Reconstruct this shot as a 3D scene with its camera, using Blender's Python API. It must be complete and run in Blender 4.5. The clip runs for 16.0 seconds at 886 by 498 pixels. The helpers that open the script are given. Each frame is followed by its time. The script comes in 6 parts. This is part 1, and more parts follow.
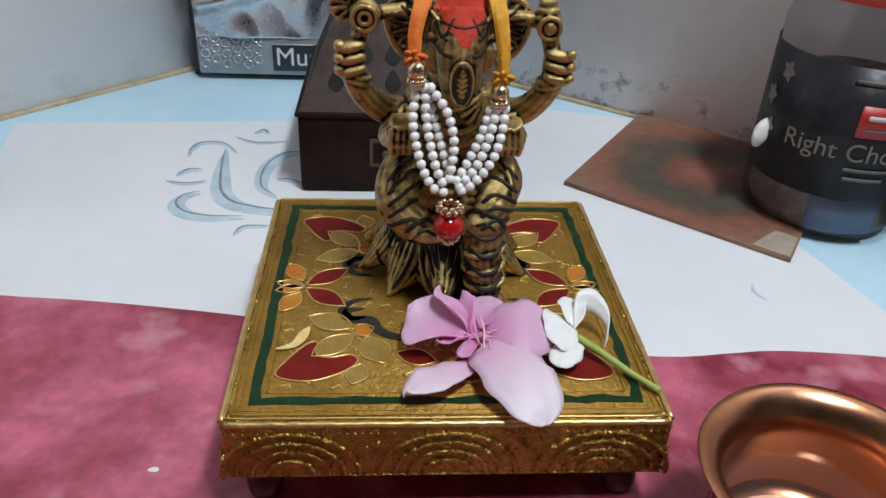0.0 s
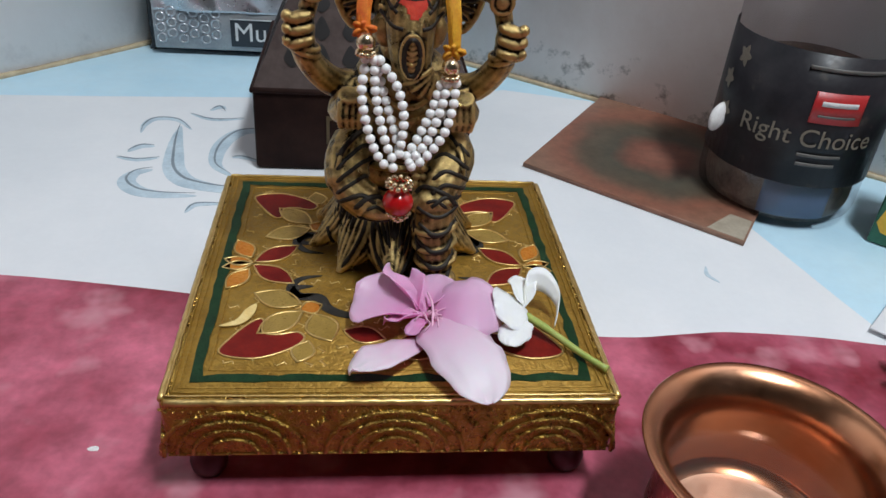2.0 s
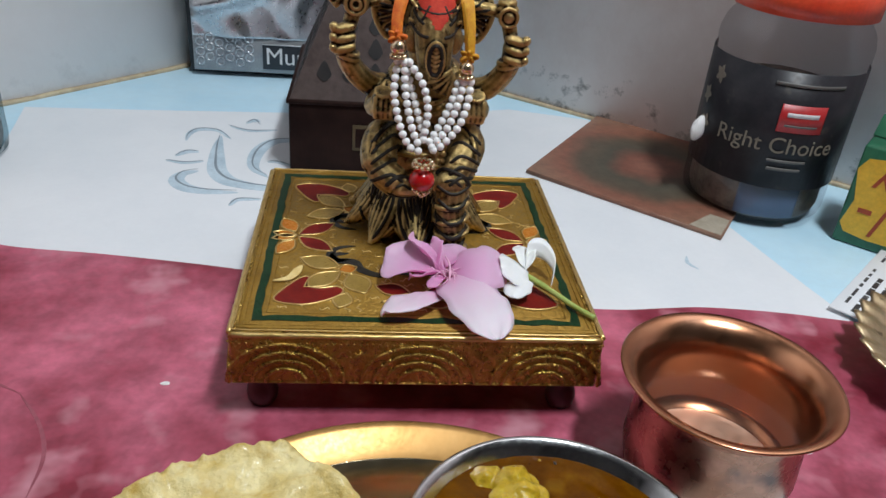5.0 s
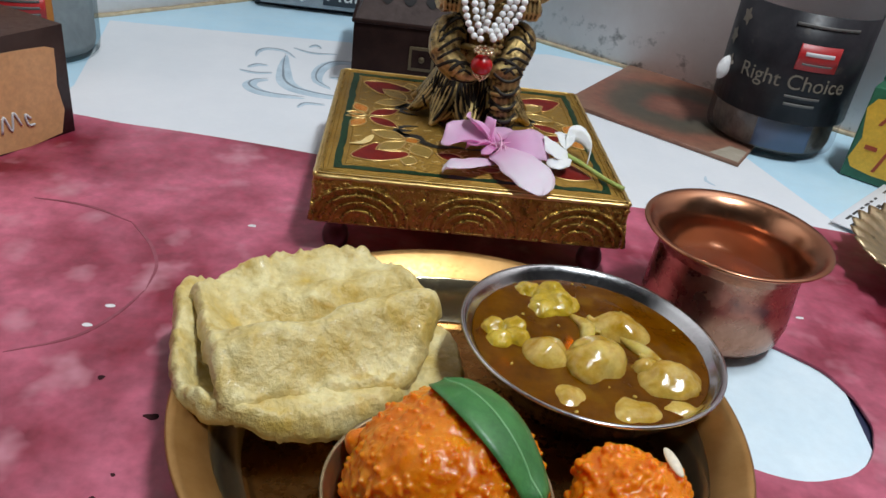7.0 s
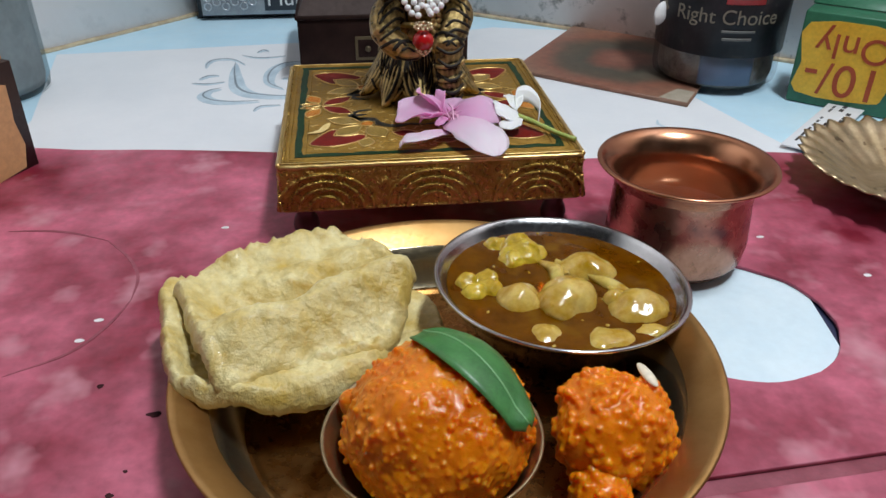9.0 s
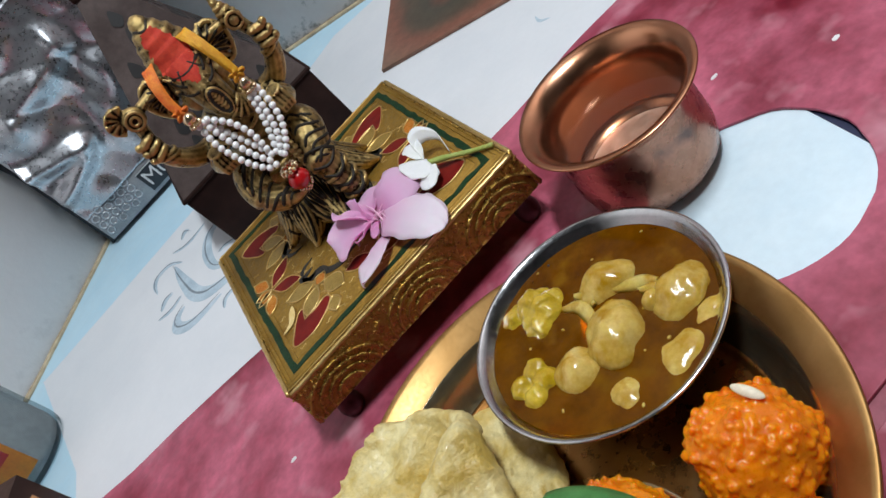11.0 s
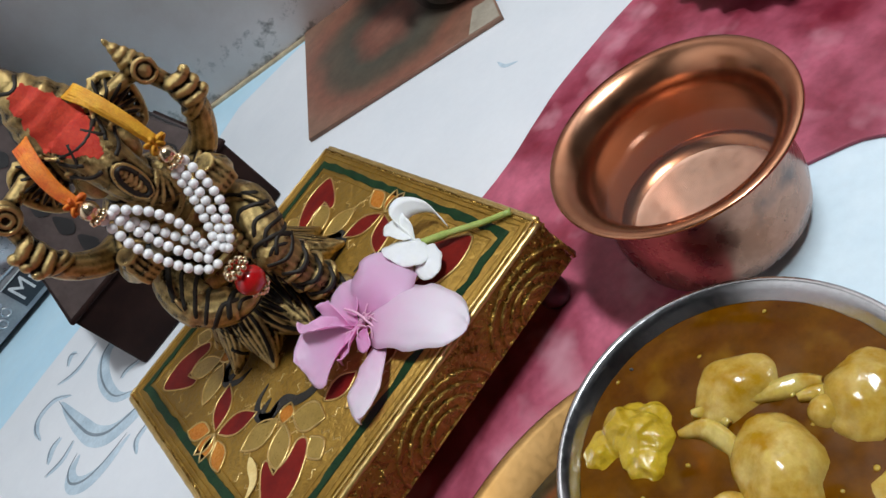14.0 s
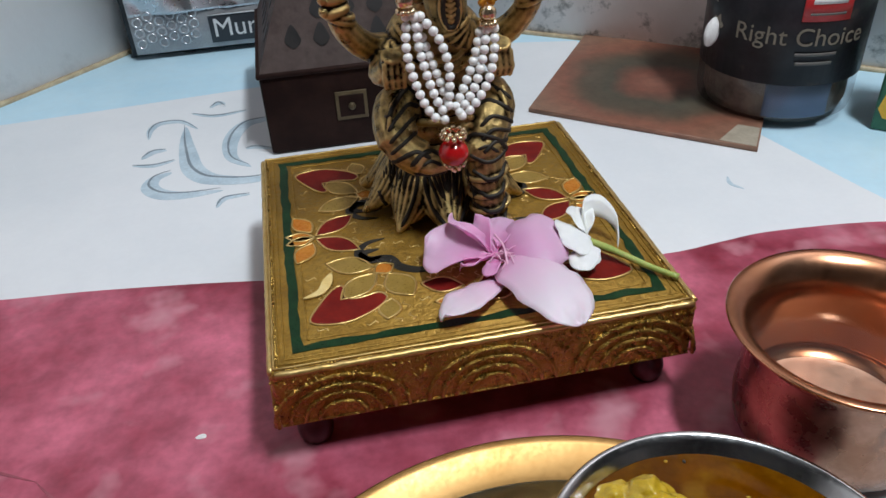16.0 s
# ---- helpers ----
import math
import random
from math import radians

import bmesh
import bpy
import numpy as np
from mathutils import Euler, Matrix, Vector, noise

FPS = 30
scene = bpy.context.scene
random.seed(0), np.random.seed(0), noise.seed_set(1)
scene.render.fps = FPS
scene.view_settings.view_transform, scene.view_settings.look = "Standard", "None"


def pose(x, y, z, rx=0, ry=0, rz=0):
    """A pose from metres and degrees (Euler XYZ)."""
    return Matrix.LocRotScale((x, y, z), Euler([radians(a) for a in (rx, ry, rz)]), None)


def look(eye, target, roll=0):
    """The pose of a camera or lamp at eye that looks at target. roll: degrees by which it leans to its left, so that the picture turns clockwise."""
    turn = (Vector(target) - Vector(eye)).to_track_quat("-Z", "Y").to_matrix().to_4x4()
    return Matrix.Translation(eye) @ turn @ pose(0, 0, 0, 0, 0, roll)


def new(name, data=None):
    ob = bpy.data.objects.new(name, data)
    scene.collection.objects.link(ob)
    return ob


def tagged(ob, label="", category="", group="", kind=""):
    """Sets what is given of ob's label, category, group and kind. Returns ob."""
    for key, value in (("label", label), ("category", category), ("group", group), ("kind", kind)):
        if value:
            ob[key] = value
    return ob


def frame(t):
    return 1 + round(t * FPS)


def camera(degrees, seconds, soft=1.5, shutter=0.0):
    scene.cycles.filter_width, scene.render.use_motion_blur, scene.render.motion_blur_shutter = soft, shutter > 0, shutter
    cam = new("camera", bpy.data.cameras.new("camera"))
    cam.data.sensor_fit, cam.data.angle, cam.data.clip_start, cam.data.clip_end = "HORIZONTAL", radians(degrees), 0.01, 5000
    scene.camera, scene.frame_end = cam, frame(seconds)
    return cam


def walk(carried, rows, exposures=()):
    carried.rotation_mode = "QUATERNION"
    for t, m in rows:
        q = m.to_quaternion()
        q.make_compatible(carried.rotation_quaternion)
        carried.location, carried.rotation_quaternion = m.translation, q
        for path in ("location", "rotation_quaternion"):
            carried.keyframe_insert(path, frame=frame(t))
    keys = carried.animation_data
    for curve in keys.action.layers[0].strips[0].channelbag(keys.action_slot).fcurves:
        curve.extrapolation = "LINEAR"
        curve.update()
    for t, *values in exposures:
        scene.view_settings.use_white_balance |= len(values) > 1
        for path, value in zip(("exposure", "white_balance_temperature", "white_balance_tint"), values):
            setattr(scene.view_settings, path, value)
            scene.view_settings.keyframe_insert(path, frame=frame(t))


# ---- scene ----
cam = camera(59.4, 16.0)
PATH = [
    (0, (-0.021, -0.185, 0.226), (0.12, 1.511, -0.823), 2.9),
    (0.5, (-0.022, -0.181, 0.233), (0.118, 1.523, -0.804), 2.8),
    (1, (-0.02, -0.182, 0.228), (0.144, 1.512, -0.821), 3.5),
    (1.5, (-0.019, -0.182, 0.223), (0.191, 1.486, -0.86), 5.0),
    (2, (-0.014, -0.184, 0.222), (0.209, 1.487, -0.855), 5.0),
    (2.5, (-0.015, -0.195, 0.221), (0.219, 1.475, -0.854), 5.6),
    (3, (-0.016, -0.207, 0.223), (0.226, 1.47, -0.84), 6.0),
    (3.5, (-0.02, -0.216, 0.225), (0.225, 1.466, -0.83), 6.3),
    (5.8, (-0.031, -0.275, 0.228), (0.162, 1.464, -0.741), 4.8),
    (6, (-0.037, -0.284, 0.223), (0.156, 1.456, -0.743), 5.5),
    (6.5, (-0.041, -0.305, 0.213), (0.117, 1.425, -0.778), 6.6),
    (7, (-0.043, -0.323, 0.203), (0.126, 1.392, -0.813), 8.1),
    (7.5, (-0.046, -0.338, 0.199), (0.139, 1.375, -0.816), 8.9),
    (8, (-0.043, -0.351, 0.197), (0.171, 1.362, -0.813), 8.8),
    (10.5, (-0.008, -0.298, 0.23), (0.029, 1.342, -0.914), -34.4),
    (11, (0.018, -0.287, 0.244), (0.038, 1.334, -0.926), -47.3),
    (11.5, (0.02, -0.3, 0.246), (0.205, 1.311, -0.924), -46.5),
    (12, (0.001, -0.297, 0.233), (0.284, 1.264, -0.984), -45.4),
    (12.5, (-0.011, -0.276, 0.239), (0.311, 1.284, -0.971), -44.9),
    (13, (-0.004, -0.236, 0.227), (0.339, 1.288, -1.021), -44.8),
    (13.5, (-0.002, -0.203, 0.22), (0.349, 1.328, -1.018), -45.5),
    (14, (0.001, -0.186, 0.221), (0.351, 1.348, -1.013), -45.5),
    (14.5, (-0.011, -0.166, 0.212), (0.353, 1.331, -1.063), -39.0),
    (15, (-0.025, -0.149, 0.203), (0.382, 1.31, -1.103), -26.9),
    (15.5, (-0.047, -0.146, 0.196), (0.323, 1.38, -1.042), -14.0),
    (16, (-0.049, -0.193, 0.219), (0.235, 1.43, -0.916), -3.2),
]
walk(cam, [(t, look(eye, target, roll)) for t, eye, target, roll in PATH])

# ---- world and light ----
world = bpy.data.worlds.new("room_ambient")
scene.world = world
world.use_nodes = True
world.node_tree.nodes["Background"].inputs[0].default_value = (0.9, 0.93, 1.0, 1)
world.node_tree.nodes["Background"].inputs[1].default_value = 0.004


def room_lamp(eye, target, power, length, width, colour):
    data = bpy.data.lights.new("room_light", "AREA")
    data.shape, data.size, data.size_y = "RECTANGLE", length, width
    data.energy, data.color = power, colour
    ob = new("room_light", data)
    ob.matrix_world = look(eye, target) @ pose(0, 0, 0, 0, 0, 35)
    return ob


# unseen room lamp, a short soft source placed to suit glints and shadows
room_lamp((0.29, -0.26, 1.22), (-0.02, 0.16, 0.0), 13.0, 0.34, 0.10, (0.92, 1.0, 1.06))


# ---- materials ----
def nodes_of(name):
    m = bpy.data.materials.new(name)
    m.use_nodes = True
    t = m.node_tree
    return m, t, t.nodes["Principled BSDF"]


def noise_node(t, scale, detail=4.0, rough=0.6):
    n = t.nodes.new("ShaderNodeTexNoise")
    n.inputs["Scale"].default_value = scale
    n.inputs["Detail"].default_value = detail
    n.inputs["Roughness"].default_value = rough
    c = t.nodes.new("ShaderNodeNewGeometry")
    t.links.new(c.outputs["Position"], n.inputs["Vector"])
    return n


def ramp(t, source, stops):
    r = t.nodes.new("ShaderNodeValToRGB")
    el = r.color_ramp.elements
    while len(el) < len(stops):
        el.new(0.5)
    for e, (at, c) in zip(el, stops):
        e.position = at
        e.color = (*c, 1) if len(c) == 3 else c
    t.links.new(source, r.inputs[0])
    return r


def mixed(t, factor, a, b, mode="MIX"):
    m = t.nodes.new("ShaderNodeMix")
    m.data_type, m.blend_type = "RGBA", mode
    for socket, v in ((m.inputs[0], factor), (m.inputs[6], a), (m.inputs[7], b)):
        if isinstance(v, (int, float)):
            socket.default_value = v
        elif isinstance(v, tuple):
            socket.default_value = (*v, 1)
        else:
            t.links.new(v, socket)
    return m.outputs[2]


def surface(name, a, b, scale, rough=(0.4, 0.6), metal=0.0, fine=None, bump=0.1, depth=0.0004, spots=None,
            spot_scale=60, spot_at=0.68, coat=0.0, sss=0.0, sss_radius=(0.004, 0.002, 0.001), spec=0.5, ranges=(0.35, 0.65), vary=0.12, spot_soft=0.05):
    """Two colours mixed by a broad noise, a finer grain in roughness and relief, and spots of a third colour."""
    m, t, p = nodes_of(name)
    broad = noise_node(t, scale, 5, 0.62)
    grain = noise_node(t, fine or scale * 9, 4, 0.6)
    colour = ramp(t, broad.outputs[0], [(ranges[0], a), (ranges[1], b)]).outputs[0]
    grainy = ramp(t, grain.outputs[0], [(0.3, (1 - vary,) * 3), (0.7, (1 + vary * 0.8,) * 3)]).outputs[0]
    colour = mixed(t, 1.0, colour, grainy, "MULTIPLY")
    if spots:
        s = noise_node(t, spot_scale, 3, 0.5)
        mask = ramp(t, s.outputs[0], [(spot_at, (0, 0, 0)), (spot_at + spot_soft, (1, 1, 1))]).outputs[0]
        colour = mixed(t, mask, colour, spots)
    t.links.new(colour, p.inputs["Base Color"])
    r = ramp(t, grain.outputs[0], [(0.3, (rough[0],) * 3), (0.7, (rough[1],) * 3)])
    t.links.new(r.outputs[0], p.inputs["Roughness"])
    p.inputs["Metallic"].default_value = metal
    p.inputs["Coat Weight"].default_value = coat
    p.inputs["Coat Roughness"].default_value = 0.08
    p.inputs["Specular IOR Level"].default_value = spec
    if sss:
        p.inputs["Subsurface Weight"].default_value = sss
        p.inputs["Subsurface Radius"].default_value = sss_radius
        p.inputs["Subsurface Scale"].default_value = 1.0
    if bump:
        bn = t.nodes.new("ShaderNodeBump")
        bn.inputs["Strength"].default_value = bump
        bn.inputs["Distance"].default_value = depth
        t.links.new(grain.outputs[0], bn.inputs["Height"])
        t.links.new(bn.outputs[0], p.inputs["Normal"])
    return m


def clear(name, tint, gloss=0.02, shine=0.05):
    """A clear film: the light goes through, with a thin gloss on it."""
    m = bpy.data.materials.new(name)
    m.use_nodes = True
    t = m.node_tree
    t.nodes.remove(t.nodes["Principled BSDF"])
    a, g, x = (t.nodes.new("ShaderNodeBsdfTransparent"), t.nodes.new("ShaderNodeBsdfGlossy"), t.nodes.new("ShaderNodeMixShader"))
    a.inputs[0].default_value = (*tint, 1)
    g.inputs["Roughness"].default_value = gloss
    x.inputs[0].default_value = shine
    t.links.new(a.outputs[0], x.inputs[1])
    t.links.new(g.outputs[0], x.inputs[2])
    t.links.new(x.outputs[0], t.nodes["Material Output"].inputs[0])
    return m


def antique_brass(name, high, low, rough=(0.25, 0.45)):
    """Cast brass: bright on the ridges, dark in the hollows."""
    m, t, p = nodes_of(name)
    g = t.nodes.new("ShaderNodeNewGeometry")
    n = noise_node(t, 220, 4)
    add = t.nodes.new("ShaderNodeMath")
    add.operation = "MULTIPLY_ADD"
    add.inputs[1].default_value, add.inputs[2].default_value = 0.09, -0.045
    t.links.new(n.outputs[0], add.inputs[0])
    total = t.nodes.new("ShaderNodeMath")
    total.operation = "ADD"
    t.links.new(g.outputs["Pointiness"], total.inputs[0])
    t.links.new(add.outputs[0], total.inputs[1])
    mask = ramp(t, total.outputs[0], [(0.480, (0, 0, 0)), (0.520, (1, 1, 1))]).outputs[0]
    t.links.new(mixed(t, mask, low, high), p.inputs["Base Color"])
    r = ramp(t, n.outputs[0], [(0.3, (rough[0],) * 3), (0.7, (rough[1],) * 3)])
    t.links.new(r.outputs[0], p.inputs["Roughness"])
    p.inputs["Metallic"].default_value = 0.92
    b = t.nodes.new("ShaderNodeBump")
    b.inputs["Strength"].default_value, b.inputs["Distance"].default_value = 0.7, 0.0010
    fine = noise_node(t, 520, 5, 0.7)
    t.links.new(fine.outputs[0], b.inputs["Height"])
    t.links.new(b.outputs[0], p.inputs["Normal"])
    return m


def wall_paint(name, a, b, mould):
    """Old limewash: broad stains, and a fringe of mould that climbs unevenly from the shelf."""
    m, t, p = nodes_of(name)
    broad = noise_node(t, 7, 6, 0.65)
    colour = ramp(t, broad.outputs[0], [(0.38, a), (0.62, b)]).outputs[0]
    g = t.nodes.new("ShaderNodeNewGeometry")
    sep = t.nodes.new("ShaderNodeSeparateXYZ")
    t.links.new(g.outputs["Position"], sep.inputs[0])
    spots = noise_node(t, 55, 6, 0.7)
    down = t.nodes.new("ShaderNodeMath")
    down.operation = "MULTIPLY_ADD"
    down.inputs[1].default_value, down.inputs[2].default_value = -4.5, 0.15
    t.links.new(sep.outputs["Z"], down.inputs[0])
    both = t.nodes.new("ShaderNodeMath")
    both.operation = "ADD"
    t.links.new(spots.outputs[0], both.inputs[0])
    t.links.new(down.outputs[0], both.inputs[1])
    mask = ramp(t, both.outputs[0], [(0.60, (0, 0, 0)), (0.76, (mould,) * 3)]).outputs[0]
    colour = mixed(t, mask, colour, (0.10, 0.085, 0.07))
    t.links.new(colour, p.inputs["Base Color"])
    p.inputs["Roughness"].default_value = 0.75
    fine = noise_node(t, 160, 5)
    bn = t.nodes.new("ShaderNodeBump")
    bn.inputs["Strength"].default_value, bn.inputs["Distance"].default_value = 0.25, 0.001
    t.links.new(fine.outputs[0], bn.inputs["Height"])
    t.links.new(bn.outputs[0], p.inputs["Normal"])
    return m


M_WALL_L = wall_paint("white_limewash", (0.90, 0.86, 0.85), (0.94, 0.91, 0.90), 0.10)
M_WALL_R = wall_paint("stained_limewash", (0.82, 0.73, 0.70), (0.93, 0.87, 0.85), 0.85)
M_ROOM = surface("room_plaster", (0.16, 0.16, 0.165), (0.20, 0.20, 0.20), 3)
M_FLOOR = surface("dark_floor", (0.07, 0.06, 0.055), (0.10, 0.085, 0.075), 5)
M_SHELF = surface("pale_blue_paint", (0.50, 0.73, 0.86), (0.58, 0.79, 0.90), 14, (0.3, 0.5), bump=0.05, vary=0.03, spots=(0.42, 0.58, 0.64), spot_scale=90, spot_at=0.74)
M_GROUT = surface("brown_joint", (0.36, 0.27, 0.17), (0.6, 0.5, 0.33), 60)
M_PAPER = surface("white_paper", (0.72, 0.74, 0.77), (0.79, 0.80, 0.82), 9, (0.45, 0.6), bump=0.04, depth=0.0003, vary=0.015, fine=300)
M_PAPERB = surface("bluish_paper", (0.66, 0.80, 0.88), (0.74, 0.86, 0.92), 25, (0.4, 0.55), vary=0.03, spots=(0.45, 0.58, 0.62), spot_scale=140, spot_at=0.76)
M_INK = surface("grey_blue_print", (0.42, 0.53, 0.61), (0.56, 0.66, 0.73), 60)
M_INK_DARK = surface("dark_print_edge", (0.16, 0.20, 0.24), (0.24, 0.29, 0.33), 60)
M_NAVY = surface("navy_underlay", (0.012, 0.016, 0.05), (0.02, 0.025, 0.07), 40)
M_PINK = surface("marbled_pink_sheet", (0.20, 0.014, 0.030), (0.60, 0.150, 0.225), 11, (0.30, 0.5), fine=150, bump=0.10, depth=0.0005, vary=0.20,
                 spots=(0.62, 0.29, 0.34), spot_scale=34, spot_at=0.56, spot_soft=0.22, ranges=(0.36, 0.64), spec=0.4)
M_STAIN = surface("dark_soot_stain", (0.02, 0.010, 0.010), (0.06, 0.02, 0.022), 200, (0.8, 0.95), spec=0.1)
M_CHIP = surface("white_chip", (0.8, 0.8, 0.8), (0.7, 0.68, 0.66), 100)
M_LINE = surface("scored_line", (0.22, 0.04, 0.06), (0.32, 0.08, 0.11), 60)
M_GOLD = surface("gold_foil", (0.37, 0.22, 0.042), (0.53, 0.34, 0.085), 55, (0.20, 0.40), 0.94, fine=300, bump=1.0, depth=0.0026, spots=(0.30, 0.13, 0.03), spot_scale=70, spot_at=0.66)
M_GOLDTOP = surface("gold_paint", (0.29, 0.155, 0.02), (0.39, 0.225, 0.038), 60, (0.36, 0.55), 0.6, fine=420, bump=0.9, depth=0.0008, vary=0.22)
M_GOLDLINE = surface("raised_gold", (0.58, 0.38, 0.12), (0.74, 0.53, 0.22), 120, (0.28, 0.45), 0.8)
M_GREEN = surface("green_enamel", (0.006, 0.024, 0.009), (0.011, 0.042, 0.015), 150, (0.25, 0.4), spec=0.18)
M_RED = surface("red_enamel", (0.12, 0.005, 0.004), (0.20, 0.012, 0.007), 120, (0.4, 0.5), spec=0.18)
M_ORANGE = surface("amber_enamel", (0.42, 0.13, 0.015), (0.52, 0.20, 0.03), 120, (0.22, 0.35), spec=0.18)
M_OLIVE = surface("olive_enamel", (0.34, 0.21, 0.04), (0.44, 0.28, 0.06), 150, (0.25, 0.4), 0.4, coat=0.3)
M_BLACK = surface("black_enamel", (0.012, 0.011, 0.010), (0.03, 0.026, 0.02), 150, (0.25, 0.4))
M_FOOT = surface("maroon_foot", (0.05, 0.007, 0.009), (0.08, 0.010, 0.013), 100, (0.35, 0.5))
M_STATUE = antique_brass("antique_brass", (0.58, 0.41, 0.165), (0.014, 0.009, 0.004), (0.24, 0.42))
M_PATINA = surface("black_patina", (0.012, 0.008, 0.005), (0.025, 0.017, 0.010), 200, (0.5, 0.7), 0.3)
M_VERMILION = surface("vermilion_powder", (0.46, 0.022, 0.010), (0.62, 0.055, 0.022), 200, (0.7, 0.9), bump=0.5, depth=0.0005, fine=1500)
M_PEARL = surface("pearl_plastic", (0.90, 0.90, 0.89), (0.94, 0.93, 0.92), 300, (0.2, 0.3), coat=0.3, vary=0.02, bump=0, sss=0.3, sss_radius=(0.002, 0.002, 0.002))
M_BEADGOLD = surface("gilt_bead", (0.74, 0.56, 0.34), (0.84, 0.68, 0.46), 300, (0.14, 0.25), 0.95, bump=0.1)
M_BEADRED = surface("red_glass_bead", (0.40, 0.006, 0.008), (0.48, 0.012, 0.012), 200, (0.12, 0.18), coat=0.3, bump=0)
M_RIBBON_O = surface("orange_thread", (0.68, 0.12, 0.012), (0.82, 0.25, 0.02), 260, (0.5, 0.7), bump=0.5, fine=1800, depth=0.0005)
M_RIBBON_Y = surface("marigold_thread", (0.66, 0.27, 0.012), (0.80, 0.42, 0.025), 260, (0.5, 0.7), bump=0.5, fine=1800, depth=0.0005)
M_COPPER = surface("worn_copper", (0.46, 0.20, 0.105), (0.57, 0.28, 0.16), 40, (0.20, 0.27), 0.97, fine=120, bump=0.0, vary=0.05, spots=(0.46, 0.24, 0.16), spot_scale=30, spot_at=0.52, spot_soft=0.3)
M_CUPFLOOR = surface("lit_copper", (0.68, 0.42, 0.30), (0.80, 0.55, 0.42), 60, (0.42, 0.55), 0.9, fine=300, bump=0.05, vary=0.08, spots=(0.55, 0.30, 0.20), spot_scale=90, spot_at=0.60, spot_soft=0.15)
M_TARNISH = surface("tarnished_copper", (0.34, 0.16, 0.10), (0.50, 0.28, 0.20), 35, (0.22, 0.34), 0.95, fine=140, bump=0.03, vary=0.12, spots=(0.20, 0.14, 0.12), spot_scale=55, spot_at=0.54, spot_soft=0.14)
M_WATER = clear("water", (0.93, 0.88, 0.85), 0.01, 0.06)
M_PLATE = surface("mottled_brass", (0.26, 0.112, 0.030), (0.36, 0.175, 0.052), 30, (0.22, 0.36), 0.95, fine=250, bump=0.0, vary=0.04, spots=(0.46, 0.29, 0.12), spot_scale=50, spot_at=0.64, spot_soft=0.2)
M_KATORI = surface("dull_steel", (0.32, 0.235, 0.125), (0.42, 0.33, 0.20), 50, (0.26, 0.4), 0.95, fine=300, bump=0.03, vary=0.08, spots=(0.20, 0.15, 0.10), spot_scale=80, spot_at=0.62, spot_soft=0.15)
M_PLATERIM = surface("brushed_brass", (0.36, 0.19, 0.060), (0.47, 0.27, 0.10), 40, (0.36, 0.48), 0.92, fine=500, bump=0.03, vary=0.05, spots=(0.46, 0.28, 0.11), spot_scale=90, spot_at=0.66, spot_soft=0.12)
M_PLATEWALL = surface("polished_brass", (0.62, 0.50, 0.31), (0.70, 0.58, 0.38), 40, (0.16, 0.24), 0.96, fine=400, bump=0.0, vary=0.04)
M_STEEL = surface("stainless_steel", (0.52, 0.52, 0.53), (0.60, 0.60, 0.60), 60, (0.14, 0.24), 1.0, fine=600, bump=0.04)
M_PURI = surface("fried_bread", (0.55, 0.38, 0.085), (0.76, 0.65, 0.33), 55, (0.38, 0.55), fine=300, bump=0.75, depth=0.0016, spots=(0.52, 0.34, 0.075), spot_scale=130, spot_at=0.60, spot_soft=0.14, coat=0.06)
M_GRAVY = surface("turmeric_gravy", (0.10, 0.028, 0.0003), (0.19, 0.070, 0.0007), 45, (0.08, 0.16), fine=200, bump=0.08, depth=0.0008, spots=(0.24, 0.11, 0.004), spot_scale=70, spot_at=0.55, spot_soft=0.2, spec=0.2)


def see_through(m, share, tint):
    """Lets a share of the light pass straight through a material, tinted."""
    t = m.node_tree
    x, a = t.nodes.new("ShaderNodeMixShader"), t.nodes.new("ShaderNodeBsdfTransparent")
    a.inputs[0].default_value = (*tint, 1)
    x.inputs[0].default_value = share
    t.links.new(t.nodes["Principled BSDF"].outputs[0], x.inputs[1])
    t.links.new(a.outputs[0], x.inputs[2])
    t.links.new(x.outputs[0], t.nodes["Material Output"].inputs[0])


see_through(M_GRAVY, 0.28, (0.58, 0.22, 0.004))
M_CHUNK = surface("boiled_potato", (0.40, 0.22, 0.008), (0.64, 0.46, 0.13), 90, (0.12, 0.22), fine=500, bump=0.2, depth=0.0005, sss=0.45, sss_radius=(0.005, 0.003, 0.0006), coat=0.1, vary=0.08, spots=(0.40, 0.21, 0.006), spot_scale=140, spot_at=0.58, spot_soft=0.15)
M_FLORET = surface("stewed_cauliflower", (0.42, 0.26, 0.004), (0.60, 0.42, 0.03), 120, (0.14, 0.26), fine=700, bump=0.4, depth=0.0008, sss=0.4, sss_radius=(0.004, 0.0025, 0.0005), coat=0.3, vary=0.12, spots=(0.30, 0.20, 0.01), spot_scale=220, spot_at=0.62, spot_soft=0.1)
M_LADDU = surface("orange_boondi", (0.70, 0.165, 0.0012), (0.86, 0.265, 0.004), 140, (0.22, 0.38), fine=900, bump=0.15, sss=0.85, sss_radius=(0.006, 0.0022, 0.0004), coat=0.0, spec=0.4, vary=0.05, spots=(0.90, 0.40, 0.03), spot_scale=260, spot_at=0.72, spot_soft=0.06)
M_HALWA = surface("orange_halwa", (0.64, 0.150, 0.0010), (0.80, 0.245, 0.003), 60, (0.24, 0.40), fine=700, bump=0.4, depth=0.0005, sss=0.85, sss_radius=(0.007, 0.0026, 0.0004), coat=0.05, spec=0.4, vary=0.08, spots=(0.88, 0.36, 0.05), spot_scale=520, spot_at=0.64, spot_soft=0.08)
